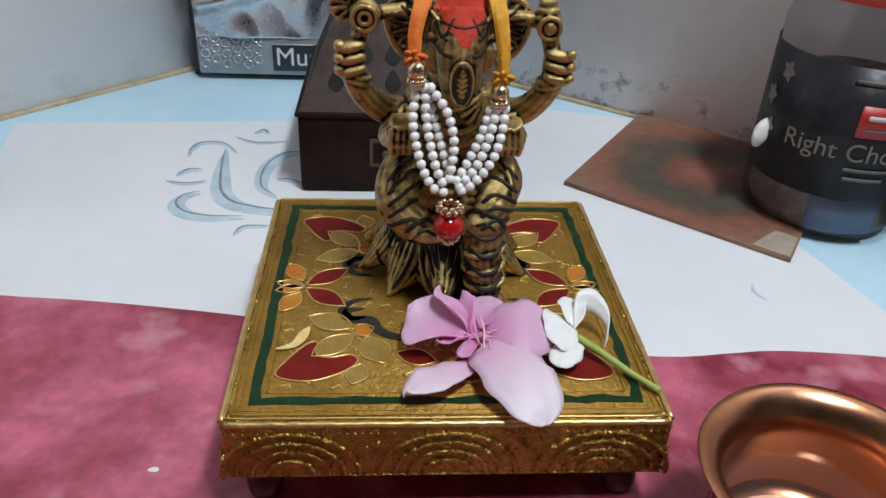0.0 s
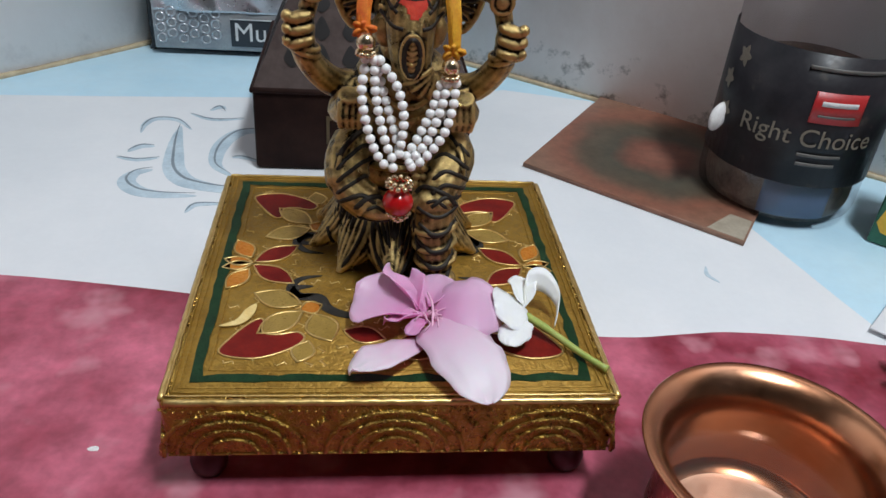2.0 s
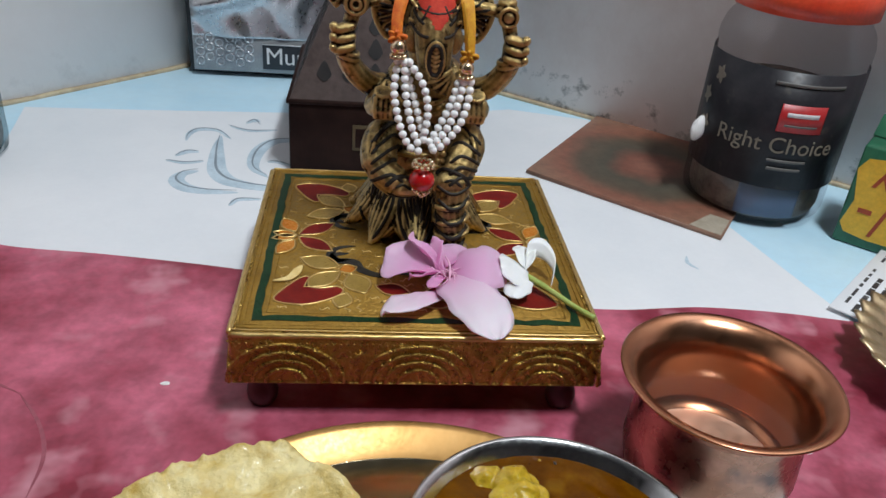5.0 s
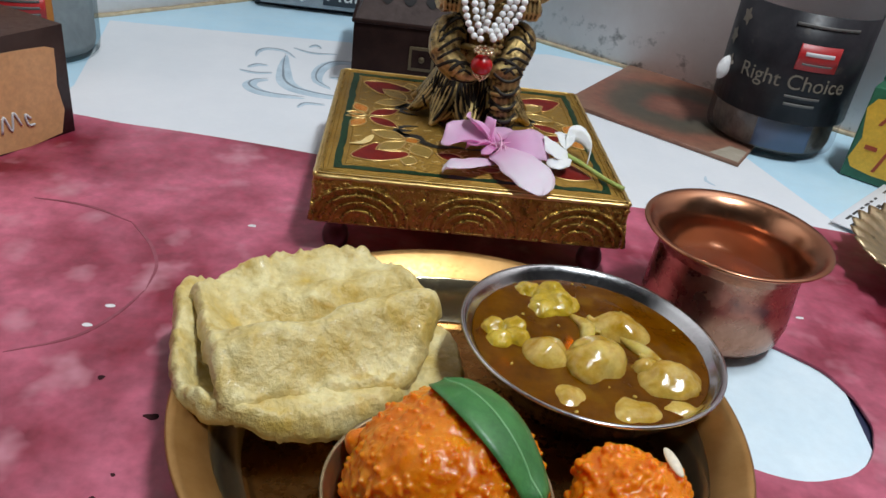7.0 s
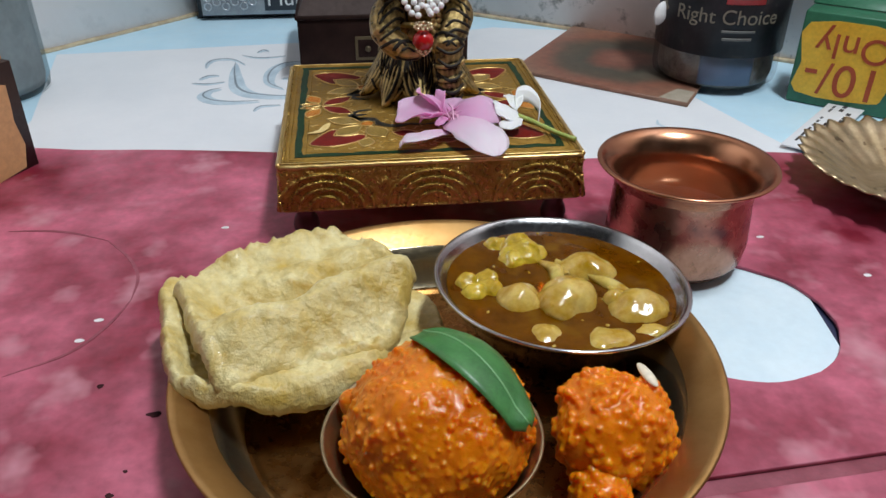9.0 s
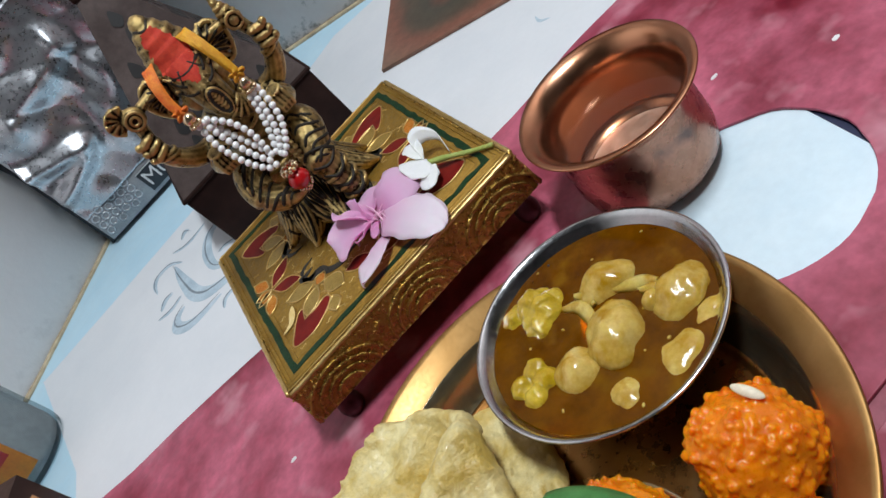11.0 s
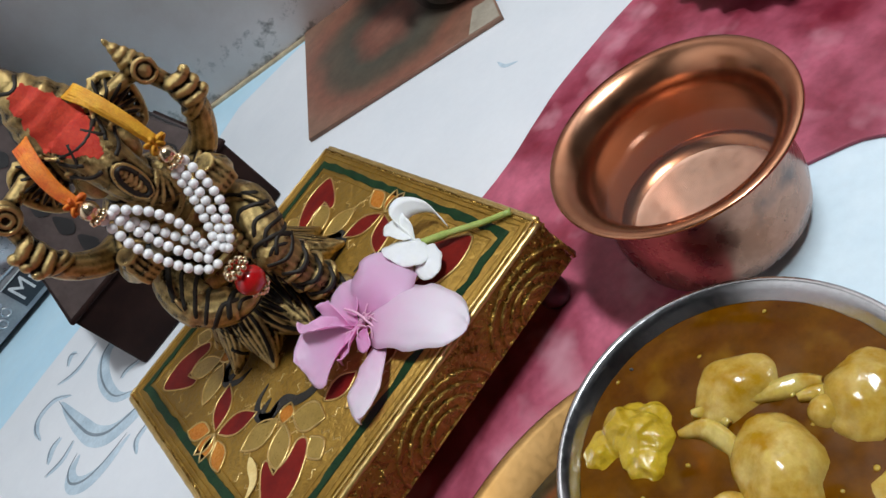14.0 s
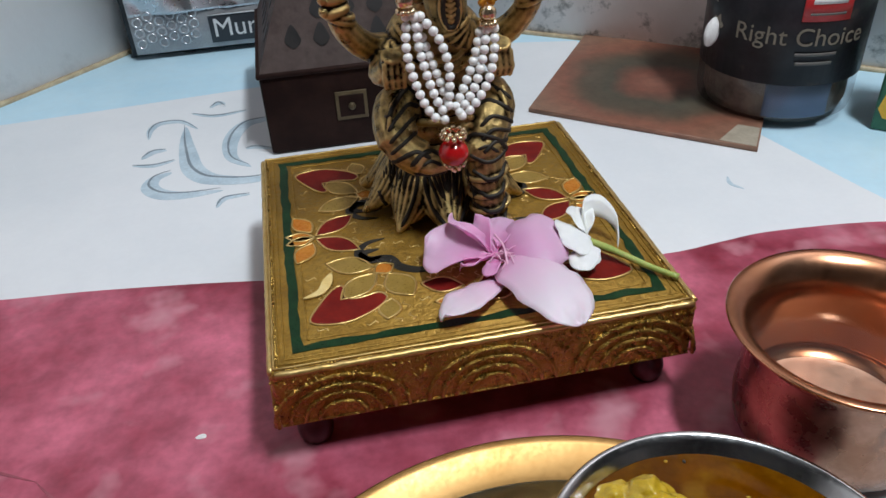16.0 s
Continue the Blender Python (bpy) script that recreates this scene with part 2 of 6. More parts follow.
M_LEAF = surface("mint_green_leaf", (0.035, 0.14, 0.035), (0.065, 0.22, 0.06), 120, (0.35, 0.5), fine=900, bump=0.3, depth=0.0003, sss=0.1)
M_RIB = surface("leaf_midrib", (0.14, 0.32, 0.13), (0.18, 0.38, 0.16), 100, (0.4, 0.5))
M_ALMOND = surface("almond_sliver", (0.78, 0.66, 0.48), (0.86, 0.77, 0.62), 100)
M_PETAL = surface("pink_petal", (0.82, 0.42, 0.66), (0.88, 0.54, 0.76), 40, (0.4, 0.55), fine=700, bump=0.08, depth=0.0003, sss=0.5, sss_radius=(0.003, 0.0015, 0.002))
M_PETALP = surface("pale_pink_petal", (0.88, 0.62, 0.80), (0.93, 0.76, 0.88), 40, (0.4, 0.55), fine=700, bump=0.08, depth=0.0003, sss=0.5, sss_radius=(0.003, 0.0015, 0.002))
M_STAMEN = surface("stamen", (0.78, 0.36, 0.56), (0.86, 0.55, 0.66), 200)
M_WHITEPETAL = surface("white_petal", (0.84, 0.85, 0.81), (0.90, 0.90, 0.87), 60, (0.4, 0.55), vary=0.02, bump=0.03, sss=0.4, sss_radius=(0.002, 0.002, 0.0015))
M_STEM = surface("green_stem", (0.28, 0.36, 0.07), (0.42, 0.48, 0.14), 90, (0.35, 0.5), sss=0.2)
M_FLAKE = surface("dry_yellow_petal", (0.72, 0.50, 0.18), (0.80, 0.62, 0.28), 200)
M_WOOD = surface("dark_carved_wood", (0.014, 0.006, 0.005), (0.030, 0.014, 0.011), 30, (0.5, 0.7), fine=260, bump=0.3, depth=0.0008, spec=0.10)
# sloping roof panels are a paler grey-brown than the box body
M_WOODTOP = surface("paler_carved_wood", (0.065, 0.047, 0.043), (0.12, 0.092, 0.085), 26, (0.5, 0.7), fine=240, bump=0.3, depth=0.0008, spec=0.12)
M_VOID = surface("shaded_inside", (0.008, 0.007, 0.007), (0.015, 0.012, 0.012), 60)
M_LATCH = surface("dull_brass_plate", (0.09, 0.065, 0.035), (0.13, 0.095, 0.05), 120, (0.5, 0.65), 0.5)
M_SILVER = surface("embossed_silver", (0.52, 0.53, 0.56), (0.70, 0.71, 0.74), 30, (0.24, 0.36), 0.95, fine=300, bump=0.04, vary=0.05)
M_FRAME = surface("black_plastic", (0.02, 0.024, 0.032), (0.03, 0.036, 0.045), 60, (0.3, 0.45))
M_LABELGREY = surface("grey_tin_band", (0.30, 0.31, 0.33), (0.38, 0.39, 0.40), 60, (0.35, 0.5), 0.4)
M_LETTERS = surface("silver_letters", (0.66, 0.66, 0.66), (0.74, 0.74, 0.74), 80)


def painted_board():
    """Brown varnished picture with a soft green and rust swirl round its middle."""
    m, t, p = nodes_of("painted_board")
    g = t.nodes.new("ShaderNodeTexCoord")
    warp = t.nodes.new("ShaderNodeTexNoise")
    warp.inputs["Scale"].default_value = 28
    t.links.new(g.outputs["Object"], warp.inputs["Vector"])
    away = t.nodes.new("ShaderNodeVectorMath")
    away.operation = "LENGTH"
    t.links.new(g.outputs["Object"], away.inputs[0])
    add = t.nodes.new("ShaderNodeMath")
    add.operation = "MULTIPLY_ADD"
    add.inputs[1].default_value = 0.030
    t.links.new(warp.outputs[0], add.inputs[0])
    t.links.new(away.outputs["Value"], add.inputs[2])
    rings = ramp(t, add.outputs[0], [(0.018, (0.26, 0.11, 0.075)), (0.034, (0.20, 0.075, 0.05)), (0.050, (0.075, 0.07, 0.05)), (0.066, (0.10, 0.075, 0.05)), (0.082, (0.24, 0.095, 0.06)), (0.110, (0.27, 0.15, 0.10))])
    fine = noise_node(t, 120, 5)
    grain = ramp(t, fine.outputs[0], [(0.3, (0.75, 0.75, 0.75)), (0.7, (1.15, 1.15, 1.15))]).outputs[0]
    t.links.new(mixed(t, 1.0, rings.outputs[0], grain, "MULTIPLY"), p.inputs["Base Color"])
    p.inputs["Roughness"].default_value = 0.42
    return m


M_TILE = painted_board()
M_TILE_EDGE = surface("pale_plaque_corner", (0.34, 0.29, 0.22), (0.44, 0.38, 0.30), 60)
M_JAR = clear("clear_plastic", (0.86, 0.86, 0.87), 0.10, 0.05)
M_BLACKLABEL = surface("black_label", (0.012, 0.012, 0.015), (0.028, 0.026, 0.030), 40, (0.3, 0.42), spec=0.2, spots=(0.06, 0.05, 0.045), spot_scale=50, spot_at=0.66)
M_REDLABEL = surface("red_label", (0.42, 0.018, 0.02), (0.5, 0.03, 0.03), 80, (0.35, 0.45))
M_WHITEPRINT = surface("white_print", (0.6, 0.6, 0.6), (0.68, 0.68, 0.68), 80)
M_TANPRINT = surface("beige_print", (0.17, 0.145, 0.11), (0.22, 0.19, 0.145), 80)
M_DIMPRINT = surface("dim_print", (0.10, 0.095, 0.085), (0.13, 0.12, 0.11), 80)
M_REDLID = surface("red_plastic_lid", (0.62, 0.05, 0.02), (0.70, 0.08, 0.03), 40, (0.3, 0.4))
M_CONTENT = surface("dark_cones", (0.07, 0.05, 0.04), (0.20, 0.15, 0.12), 90, bump=0.5, fine=400, depth=0.002)
M_BLUECONT = surface("blue_paper_inside", (0.06, 0.10, 0.20), (0.11, 0.17, 0.30), 50)
M_COTTON = surface("white_cotton", (0.82, 0.80, 0.78), (0.88, 0.86, 0.85), 150, (0.8, 0.95), bump=0.6, depth=0.001)
M_GREENBOX = surface("green_carton", (0.02, 0.12, 0.06), (0.035, 0.17, 0.09), 30, (0.35, 0.5))
M_YELLOW = surface("yellow_label", (0.72, 0.38, 0.02), (0.80, 0.47, 0.04), 40, (0.4, 0.5))
M_REDINK = surface("red_brown_print", (0.36, 0.05, 0.015), (0.42, 0.07, 0.02), 60)
M_BARCODE = surface("black_print", (0.03, 0.03, 0.035), (0.06, 0.06, 0.065), 80)
M_DISH = surface("tarnished_brass", (0.42, 0.31, 0.17), (0.58, 0.45, 0.28), 60, (0.28, 0.45), 0.85, fine=500, bump=0.3, spots=(0.22, 0.15, 0.08), spot_scale=90, spot_at=0.64)
M_TAN = surface("tan_cardboard", (0.58, 0.31, 0.13), (0.66, 0.38, 0.18), 18, (0.5, 0.65), fine=300, bump=0.15)
M_BROWN = surface("dark_brown_card", (0.030, 0.014, 0.012), (0.05, 0.025, 0.02), 30, (0.4, 0.55))
M_ORANGELABEL = surface("orange_label", (0.62, 0.15, 0.015), (0.68, 0.28, 0.02), 26, (0.4, 0.5))
M_GREYCLEAR = clear("grey_glass", (0.66, 0.70, 0.71), 0.06, 0.05)
M_GREYCONT = surface("grey_powder", (0.34, 0.37, 0.38), (0.46, 0.49, 0.50), 30, (0.7, 0.9))


# ---- mesh helpers ----
def finish(name, bm, material, parent=None, label="", smooth=True):
    me = bpy.data.meshes.new(name)
    bm.normal_update()
    bm.to_mesh(me)
    bm.free()
    me.materials.append(material)
    if smooth:
        me.polygons.foreach_set("use_smooth", [True] * len(me.polygons))
    ob = new(name, me)
    if parent:
        ob.parent = parent
    if label:
        ob["label"] = label
    return ob


def part(name, bm, material, parent, label="", smooth=True):
    return finish(name, bm, material, parent, label, smooth)


def thing(name, label, category, at=(0, 0, 0), rz=0, group="", kind=""):
    ob = new(name)
    ob.empty_display_size = 0.01
    ob.matrix_world = pose(*at, 0, 0, rz)
    return tagged(ob, label, category, group, kind)


def box(size, centre=(0, 0, 0), bevel=0.0, segments=2, bm=None):
    bm = bm or bmesh.new()
    made = bmesh.ops.create_cube(bm, size=1, matrix=Matrix.LocRotScale(centre, None, size))
    if bevel:
        edges = {e for v in made["verts"] for e in v.link_edges}
        bmesh.ops.bevel(bm, geom=list(edges), offset=bevel, segments=segments, affect="EDGES", profile=0.5)
    return bm


def lathe(profile, segments=64, bm=None, wave=None):
    """Turns (radius, height) pairs about z. wave(angle, radius, height) may shift the radius and height."""
    bm = bm or bmesh.new()
    rings = []
    for r, z in profile:
        if r < 1e-7:
            rings.append([bm.verts.new((0, 0, z))])
            continue
        ring = []
        for k in range(segments):
            a = 2 * math.pi * k / segments
            rr, zz = wave(a, r, z) if wave else (r, z)
            ring.append(bm.verts.new((rr * math.cos(a), rr * math.sin(a), zz)))
        rings.append(ring)
    for a, b in zip(rings, rings[1:]):
        n = max(len(a), len(b))
        for k in range(n):
            q = [a[k % len(a)], a[(k + 1) % len(a)], b[(k + 1) % len(b)], b[k % len(b)]]
            q = list(dict.fromkeys(q))
            if len(q) > 2:
                bm.faces.new(q)
    bmesh.ops.recalc_face_normals(bm, faces=bm.faces)
    return bm


def tube(points, radius, segments=8, bm=None, closed=False):
    """A round bar along the points; radius is one number or one a point."""
    bm = bm or bmesh.new()
    pts = [Vector(p) for p in points]
    rad = radius if isinstance(radius, (list, tuple)) else [radius] * len(pts)
    rings = []
    normal = None
    for i, p in enumerate(pts):
        a = pts[i - 1] if i or closed else p
        b = pts[(i + 1) % len(pts)] if i + 1 < len(pts) or closed else p
        way = (b - a).normalized()
        if normal is None:
            normal = way.orthogonal().normalized()
        normal = (normal - way * normal.dot(way)).normalized()
        side = way.cross(normal)
        rings.append([bm.verts.new(p + (normal * math.cos(2 * math.pi * k / segments) + side * math.sin(2 * math.pi * k / segments)) * rad[i]) for k in range(segments)])
    n = len(rings)
    for i in range(n if closed else n - 1):
        a, b = rings[i], rings[(i + 1) % n]
        for k in range(segments):
            bm.faces.new((a[k], a[(k + 1) % segments], b[(k + 1) % segments], b[k]))
    if not closed:
        bm.faces.new(rings[0][::-1])
        bm.faces.new(rings[-1])
    return bm


def smooth_line(points, steps=6):
    """A Catmull-Rom line through the points."""
    p = [Vector(q) for q in points]
    p = [p[0] * 2 - p[1]] + p + [p[-1] * 2 - p[-2]]
    out = []
    for i in range(1, len(p) - 2):
        for s in range(steps):
            u = s / steps
            out.append(0.5 * ((2 * p[i]) + (p[i + 1] - p[i - 1]) * u + (2 * p[i - 1] - 5 * p[i] + 4 * p[i + 1] - p[i + 2]) * u * u + (3 * p[i] - p[i - 1] - 3 * p[i + 1] + p[i + 2]) * u ** 3))
    return out + [p[-2]]


def ball(centre, radii, bm=None, detail=3, turn=(0, 0, 0)):
    bm = bm or bmesh.new()
    if isinstance(radii, (int, float)):
        radii = (radii,) * 3
    m = Matrix.LocRotScale(centre, Euler([radians(a) for a in turn]), radii)
    bmesh.ops.create_icosphere(bm, subdivisions=detail, radius=1, matrix=m)
    return bm


def slab(loops, z0, z1, bevel=0.0):
    """A flat plate with the outline loops[0] and holes loops[1:], between two heights, as a bmesh."""
    cu = bpy.data.curves.new("outline", "CURVE")
    cu.dimensions, cu.fill_mode = "2D", "BOTH"
    cu.extrude = max((z1 - z0) / 2 - bevel, 1e-6)
    cu.bevel_depth, cu.bevel_resolution = bevel, 1
    cu.offset = -bevel
    for loop in loops:
        s = cu.splines.new("POLY")
        s.points.add(len(loop) - 1)
        for q, (x, y) in zip(s.points, loop):
            q.co = (x, y, 0, 1)
        s.use_cyclic_u = True
    return curve_bmesh(cu, (z0 + z1) / 2)


def curve_bmesh(cu, z=0.0):
    ob = bpy.data.objects.new("outline", cu)
    scene.collection.objects.link(ob)
    bpy.context.view_layer.update()
    me = bpy.data.meshes.new_from_object(ob.evaluated_get(bpy.context.evaluated_depsgraph_get()))
    bpy.data.objects.remove(ob)
    bm = bmesh.new()
    bm.from_mesh(me)
    bpy.data.meshes.remove(me)
    bmesh.ops.remove_doubles(bm, verts=bm.verts, dist=1e-6)
    bmesh.ops.translate(bm, verts=bm.verts, vec=(0, 0, z))
    return bm


def lettering(text, size, depth=0.0002):
    cu = bpy.data.curves.new("text", "FONT")
    cu.body, cu.size, cu.extrude = text, size, depth
    cu.align_x, cu.align_y = "CENTER", "CENTER"
    return curve_bmesh(cu)


def moved(bm, m):
    bmesh.ops.transform(bm, matrix=m, verts=bm.verts)
    return bm


def loop_through(points, steps=5):
    """A closed soft outline through flat points."""
    p = [Vector((*q, 0)) for q in points]
    n, out = len(p), []
    for i in range(n):
        a, b, c, d = p[i - 1], p[i], p[(i + 1) % n], p[(i + 2) % n]
        for s in range(steps):
            u = s / steps
            q = 0.5 * (2 * b + (c - a) * u + (2 * a - 5 * b + 4 * c - d) * u * u + (3 * b - a - 3 * c + d) * u ** 3)
            out.append((q.x, q.y))
    return out


def brush(points, width, steps=8):
    """The outline of a stroke that swells to its width in the middle and ends in points."""
    line = smooth_line([(*p, 0) for p in points], steps)
    left, right = [], []
    n = len(line)
    for i, p in enumerate(line):
        way = (line[min(i + 1, n - 1)] - line[max(i - 1, 0)]).normalized()
        w = width * 0.5 * (math.sin(math.pi * i / (n - 1)) ** 0.7 + 0.06)
        left.append((p.x - way.y * w, p.y + way.x * w))
        right.append((p.x + way.y * w, p.y - way.x * w))
    return left + right[::-1]


def circle(cx, cy, r, n=48):
    return [(cx + r * math.cos(2 * math.pi * k / n), cy + r * math.sin(2 * math.pi * k / n)) for k in range(n)]


def leaf_outline(base, tip, width, n=10):
    """A pointed oval between two flat points."""
    b, t = Vector(base), Vector(tip)
    way = t - b
    side = Vector((-way.y, way.x)).normalized()
    one = [b + way * (k / n) + side * width * 0.5 * math.sin(math.pi * k / n) for k in range(n + 1)]
    two = [b + way * (k / n) - side * width * 0.5 * math.sin(math.pi * k / n) for k in range(n - 1, 0, -1)]
    return [(p.x, p.y) for p in one + two]


# ---- the room ----
CORNER = Vector((-0.088, 0.572))
WAY_L, WAY_R = Vector((-0.69, -0.724)), Vector((0.803, -0.596))
END_L, END_R = CORNER + WAY_L * 2.0, CORNER + WAY_R * 2.0
FAR = END_L + END_R - CORNER
Z_LOW, Z_TOP = -0.78, 1.75


def room_wall(name, a, b, material, label):
    way = (b - a).normalized()
    out = Vector((-way.y, way.x))
    if out.dot(a - (CORNER + FAR) * 0.5) < 0:
        out = -out
    loop = [tuple(a - way * 0.1), tuple(b + way * 0.1), tuple(b + way * 0.1 + out * 0.1), tuple(a - way * 0.1 + out * 0.1)]
    return tagged(finish(name, slab([loop], Z_LOW, Z_TOP), material, smooth=False), label, "wall", kind="structure")


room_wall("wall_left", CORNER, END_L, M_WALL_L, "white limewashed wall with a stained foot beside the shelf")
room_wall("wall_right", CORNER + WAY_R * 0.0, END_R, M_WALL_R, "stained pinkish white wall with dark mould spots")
# unseen sides added to close the room; their tone sets the bounced light
room_wall("wall_near", END_L, FAR, M_ROOM, "unseen dull plaster wall added to close the room")
room_wall("wall_far", END_R, FAR, M_ROOM, "unseen dull plaster wall added to close the room")
ground = [tuple(CORNER), tuple(END_L), tuple(FAR), tuple(END_R)]
tagged(finish("floor", slab([ground], Z_LOW - 0.05, Z_LOW), M_FLOOR, smooth=False), "unseen dark floor added under the room", "floor", kind="structure")
tagged(finish("ceiling", slab([ground], Z_TOP, Z_TOP + 0.05), M_ROOM, smooth=False), "unseen plaster ceiling added over the room", "ceiling", kind="structure")

# the corner shelf
a, b = CORNER + WAY_L * 1.0, CORNER + WAY_R * 1.0
shelf = [tuple(CORNER), tuple(a), (-0.72, -0.5), (0.62, -0.5), tuple(b)]
tagged(finish("shelf_top", slab([shelf], -0.04, 0.0), M_SHELF, smooth=False), "pale blue painted shelf top fitted in the corner", "shelf", kind="structure")
for nm, way in (("trim_left", WAY_L), ("trim_right", WAY_R)):
    pts = []
    for k in range(40):
        p = CORNER + way * (0.02 + k * 0.024)
        pts.append((p.x, p.y, 0.0008 + 0.0012 * noise.noise((k * 0.7, way.x, 0))))
    inward = (CORNER - FAR).normalized()
    tagged(finish(nm, tube([Vector(q) - Vector((*inward, 0)) * 0.001 for q in pts], 0.0024, 6), M_GROUT), "thin brown uneven joint along the wall foot", "trim", kind="structure")

# ---- sheets on the shelf ----
sheet = thing("paper_sheet", "white paper sheet with a grey-blue printed emblem", "paper")
outline = [(-0.284, 0.345), (-0.20, 0.350), (-0.083, 0.359), (0.03, 0.372), (0.10, 0.392), (0.166, 0.375), (0.206, 0.25), (0.215, 0.19), (0.233, 0.117), (0.246, 0.07), (0.20, 0.03), (-0.22, 0.03), (-0.262, 0.13), (-0.256, 0.19)]
part("sheet", slab([outline], 0.0002, 0.0008), M_PAPER, sheet, smooth=False)
STROKES = [
    ([(-0.1302, 0.3040), (-0.1289, 0.2832), (-0.1263, 0.2627), (-0.1228, 0.2436), (-0.1161, 0.2307), (-0.1067, 0.2239), (-0.0880, 0.2185), (-0.0700, 0.2200)], 0.0125),
    ([(-0.1530, 0.2920), (-0.1534, 0.3044), (-0.1497, 0.3138), (-0.1413, 0.3160), (-0.1323, 0.3126), (-0.1225, 0.2990)], 0.0056),
    ([(-0.1275, 0.3250), (-0.1160, 0.3180), (-0.1061, 0.3165), (-0.0905, 0.3195)], 0.0038),
    ([(-0.1155, 0.3310), (-0.1101, 0.3385), (-0.1048, 0.3302)], 0.0050),
    ([(-0.0700, 0.3010), (-0.0794, 0.3008), (-0.0904, 0.2977), (-0.0981, 0.2843), (-0.1010, 0.2659), (-0.0985, 0.2480), (-0.0880, 0.2350)], 0.0100),
    ([(-0.0910, 0.2598), (-0.0844, 0.2608), (-0.0720, 0.2540)], 0.0042),
    ([(-0.1545, 0.2640), (-0.1483, 0.2725), (-0.1400, 0.2725)], 0.0060),
    ([(-0.1590, 0.2563), (-0.1459, 0.2535), (-0.1340, 0.2569)], 0.0040),
    ([(-0.1345, 0.2410), (-0.1437, 0.2357), (-0.1456, 0.2251), (-0.1375, 0.2150), (-0.1238, 0.2107), (-0.1040, 0.2103)], 0.0100),
    ([(-0.1068, 0.1915), (-0.1024, 0.2007), (-0.0885, 0.2016)], 0.0042),
]
emblem = part("emblem", slab([brush(*STROKES[0])], 0.0008, 0.00096), M_INK, sheet, "grey-blue printed emblem strokes", False)
for pts, w in STROKES[1:]:
    part("stroke", slab([brush(pts, w)], 0.0008, 0.00096), M_INK, emblem, smooth=False)
for pts, w in STROKES:
    rim = [(x - w * 0.10, y + w * 0.34) for x, y in pts]
    part("stroke_edge", slab([brush(rim, max(0.0012, w * 0.14))], 0.00096, 0.0011), M_INK_DARK, emblem, "thin dark edge", False)
scuff = finish("scuff_mark", slab([brush([(0.172, 0.146), (0.170, 0.138), (0.174, 0.131)], 0.0022)], 0.0008, 0.0010), M_INK, smooth=False)
tagged(scuff, "small grey curved scuff on the white paper", "mark")

navy = finish("navy_underlay", slab([[(0.09, -0.15), (0.20, -0.15), (0.20, -0.02), (0.09, -0.02)]], 0.0001, 0.0004), M_NAVY, smooth=False)
tagged(navy, "dark navy sheet under the pink sheet", "sheet")
scrap = finish("paper_scrap", slab([[(0.05, -0.145), (0.151, -0.145), (0.157, -0.108), (0.164, -0.067), (0.170, -0.025), (0.05, -0.02)]], 0.0005, 0.0011), M_PAPERB, smooth=False)
tagged(scrap, "pale bluish paper showing through the round hole", "paper")

pink_edge = [(-0.60, 0.195), (-0.40, 0.160), (-0.300, 0.145), (-0.235, 0.137), (-0.206, 0.131), (-0.166, 0.127), (-0.125, 0.121), (-0.091, 0.115), (-0.04, 0.104), (0.03, 0.091), (0.103, 0.084), (0.135, 0.086), (0.158, 0.088), (0.188, 0.086), (0.211, 0.083), (0.25, 0.076), (0.40, 0.056), (0.60, 0.036)]
top = [(p.x, p.y) for p in smooth_line([(*q, 0) for q in pink_edge], 4)]
hole = [(x + 0.0012 * noise.noise((x * 90, y * 90, 0)), y + 0.0012 * noise.noise((y * 90, x * 90, 3))) for x, y in circle(0.1205, -0.0832, 0.0436, 56)]
mat = finish("pink_sheet", slab([top + [(0.60, -0.163), (0.147, -0.1655), (0.0, -0.1745), (-0.142, -0.1800), (-0.62, -0.195)], hole], 0.0012, 0.0030, 0.0004), M_PINK, smooth=False)
tagged(mat, "marbled pink plastic sheet with a round hole", "sheet")
lower = finish("pink_front_strip", slab([[(0.60, -0.170), (0.147, -0.1725), (0.0, -0.1815), (-0.142, -0.1865), (-0.62, -0.203), (-0.62, -0.46), (0.60, -0.46)]], 0.0004, 0.0026, 0.0005), M_PINK, smooth=False)
tagged(lower, "front strip of marbled pink sheet", "sheet")
seam = finish("seam_strip", slab([[(0.60, -0.161), (0.147, -0.1635), (0.0, -0.1725), (-0.62, -0.193), (-0.62, -0.205), (0.0, -0.1835), (0.147, -0.1745), (0.60, -0.172)]], 0.0001, 0.0010), M_LINE, smooth=False)
tagged(seam, "dark maroon seam between the pink sheets", "seam")

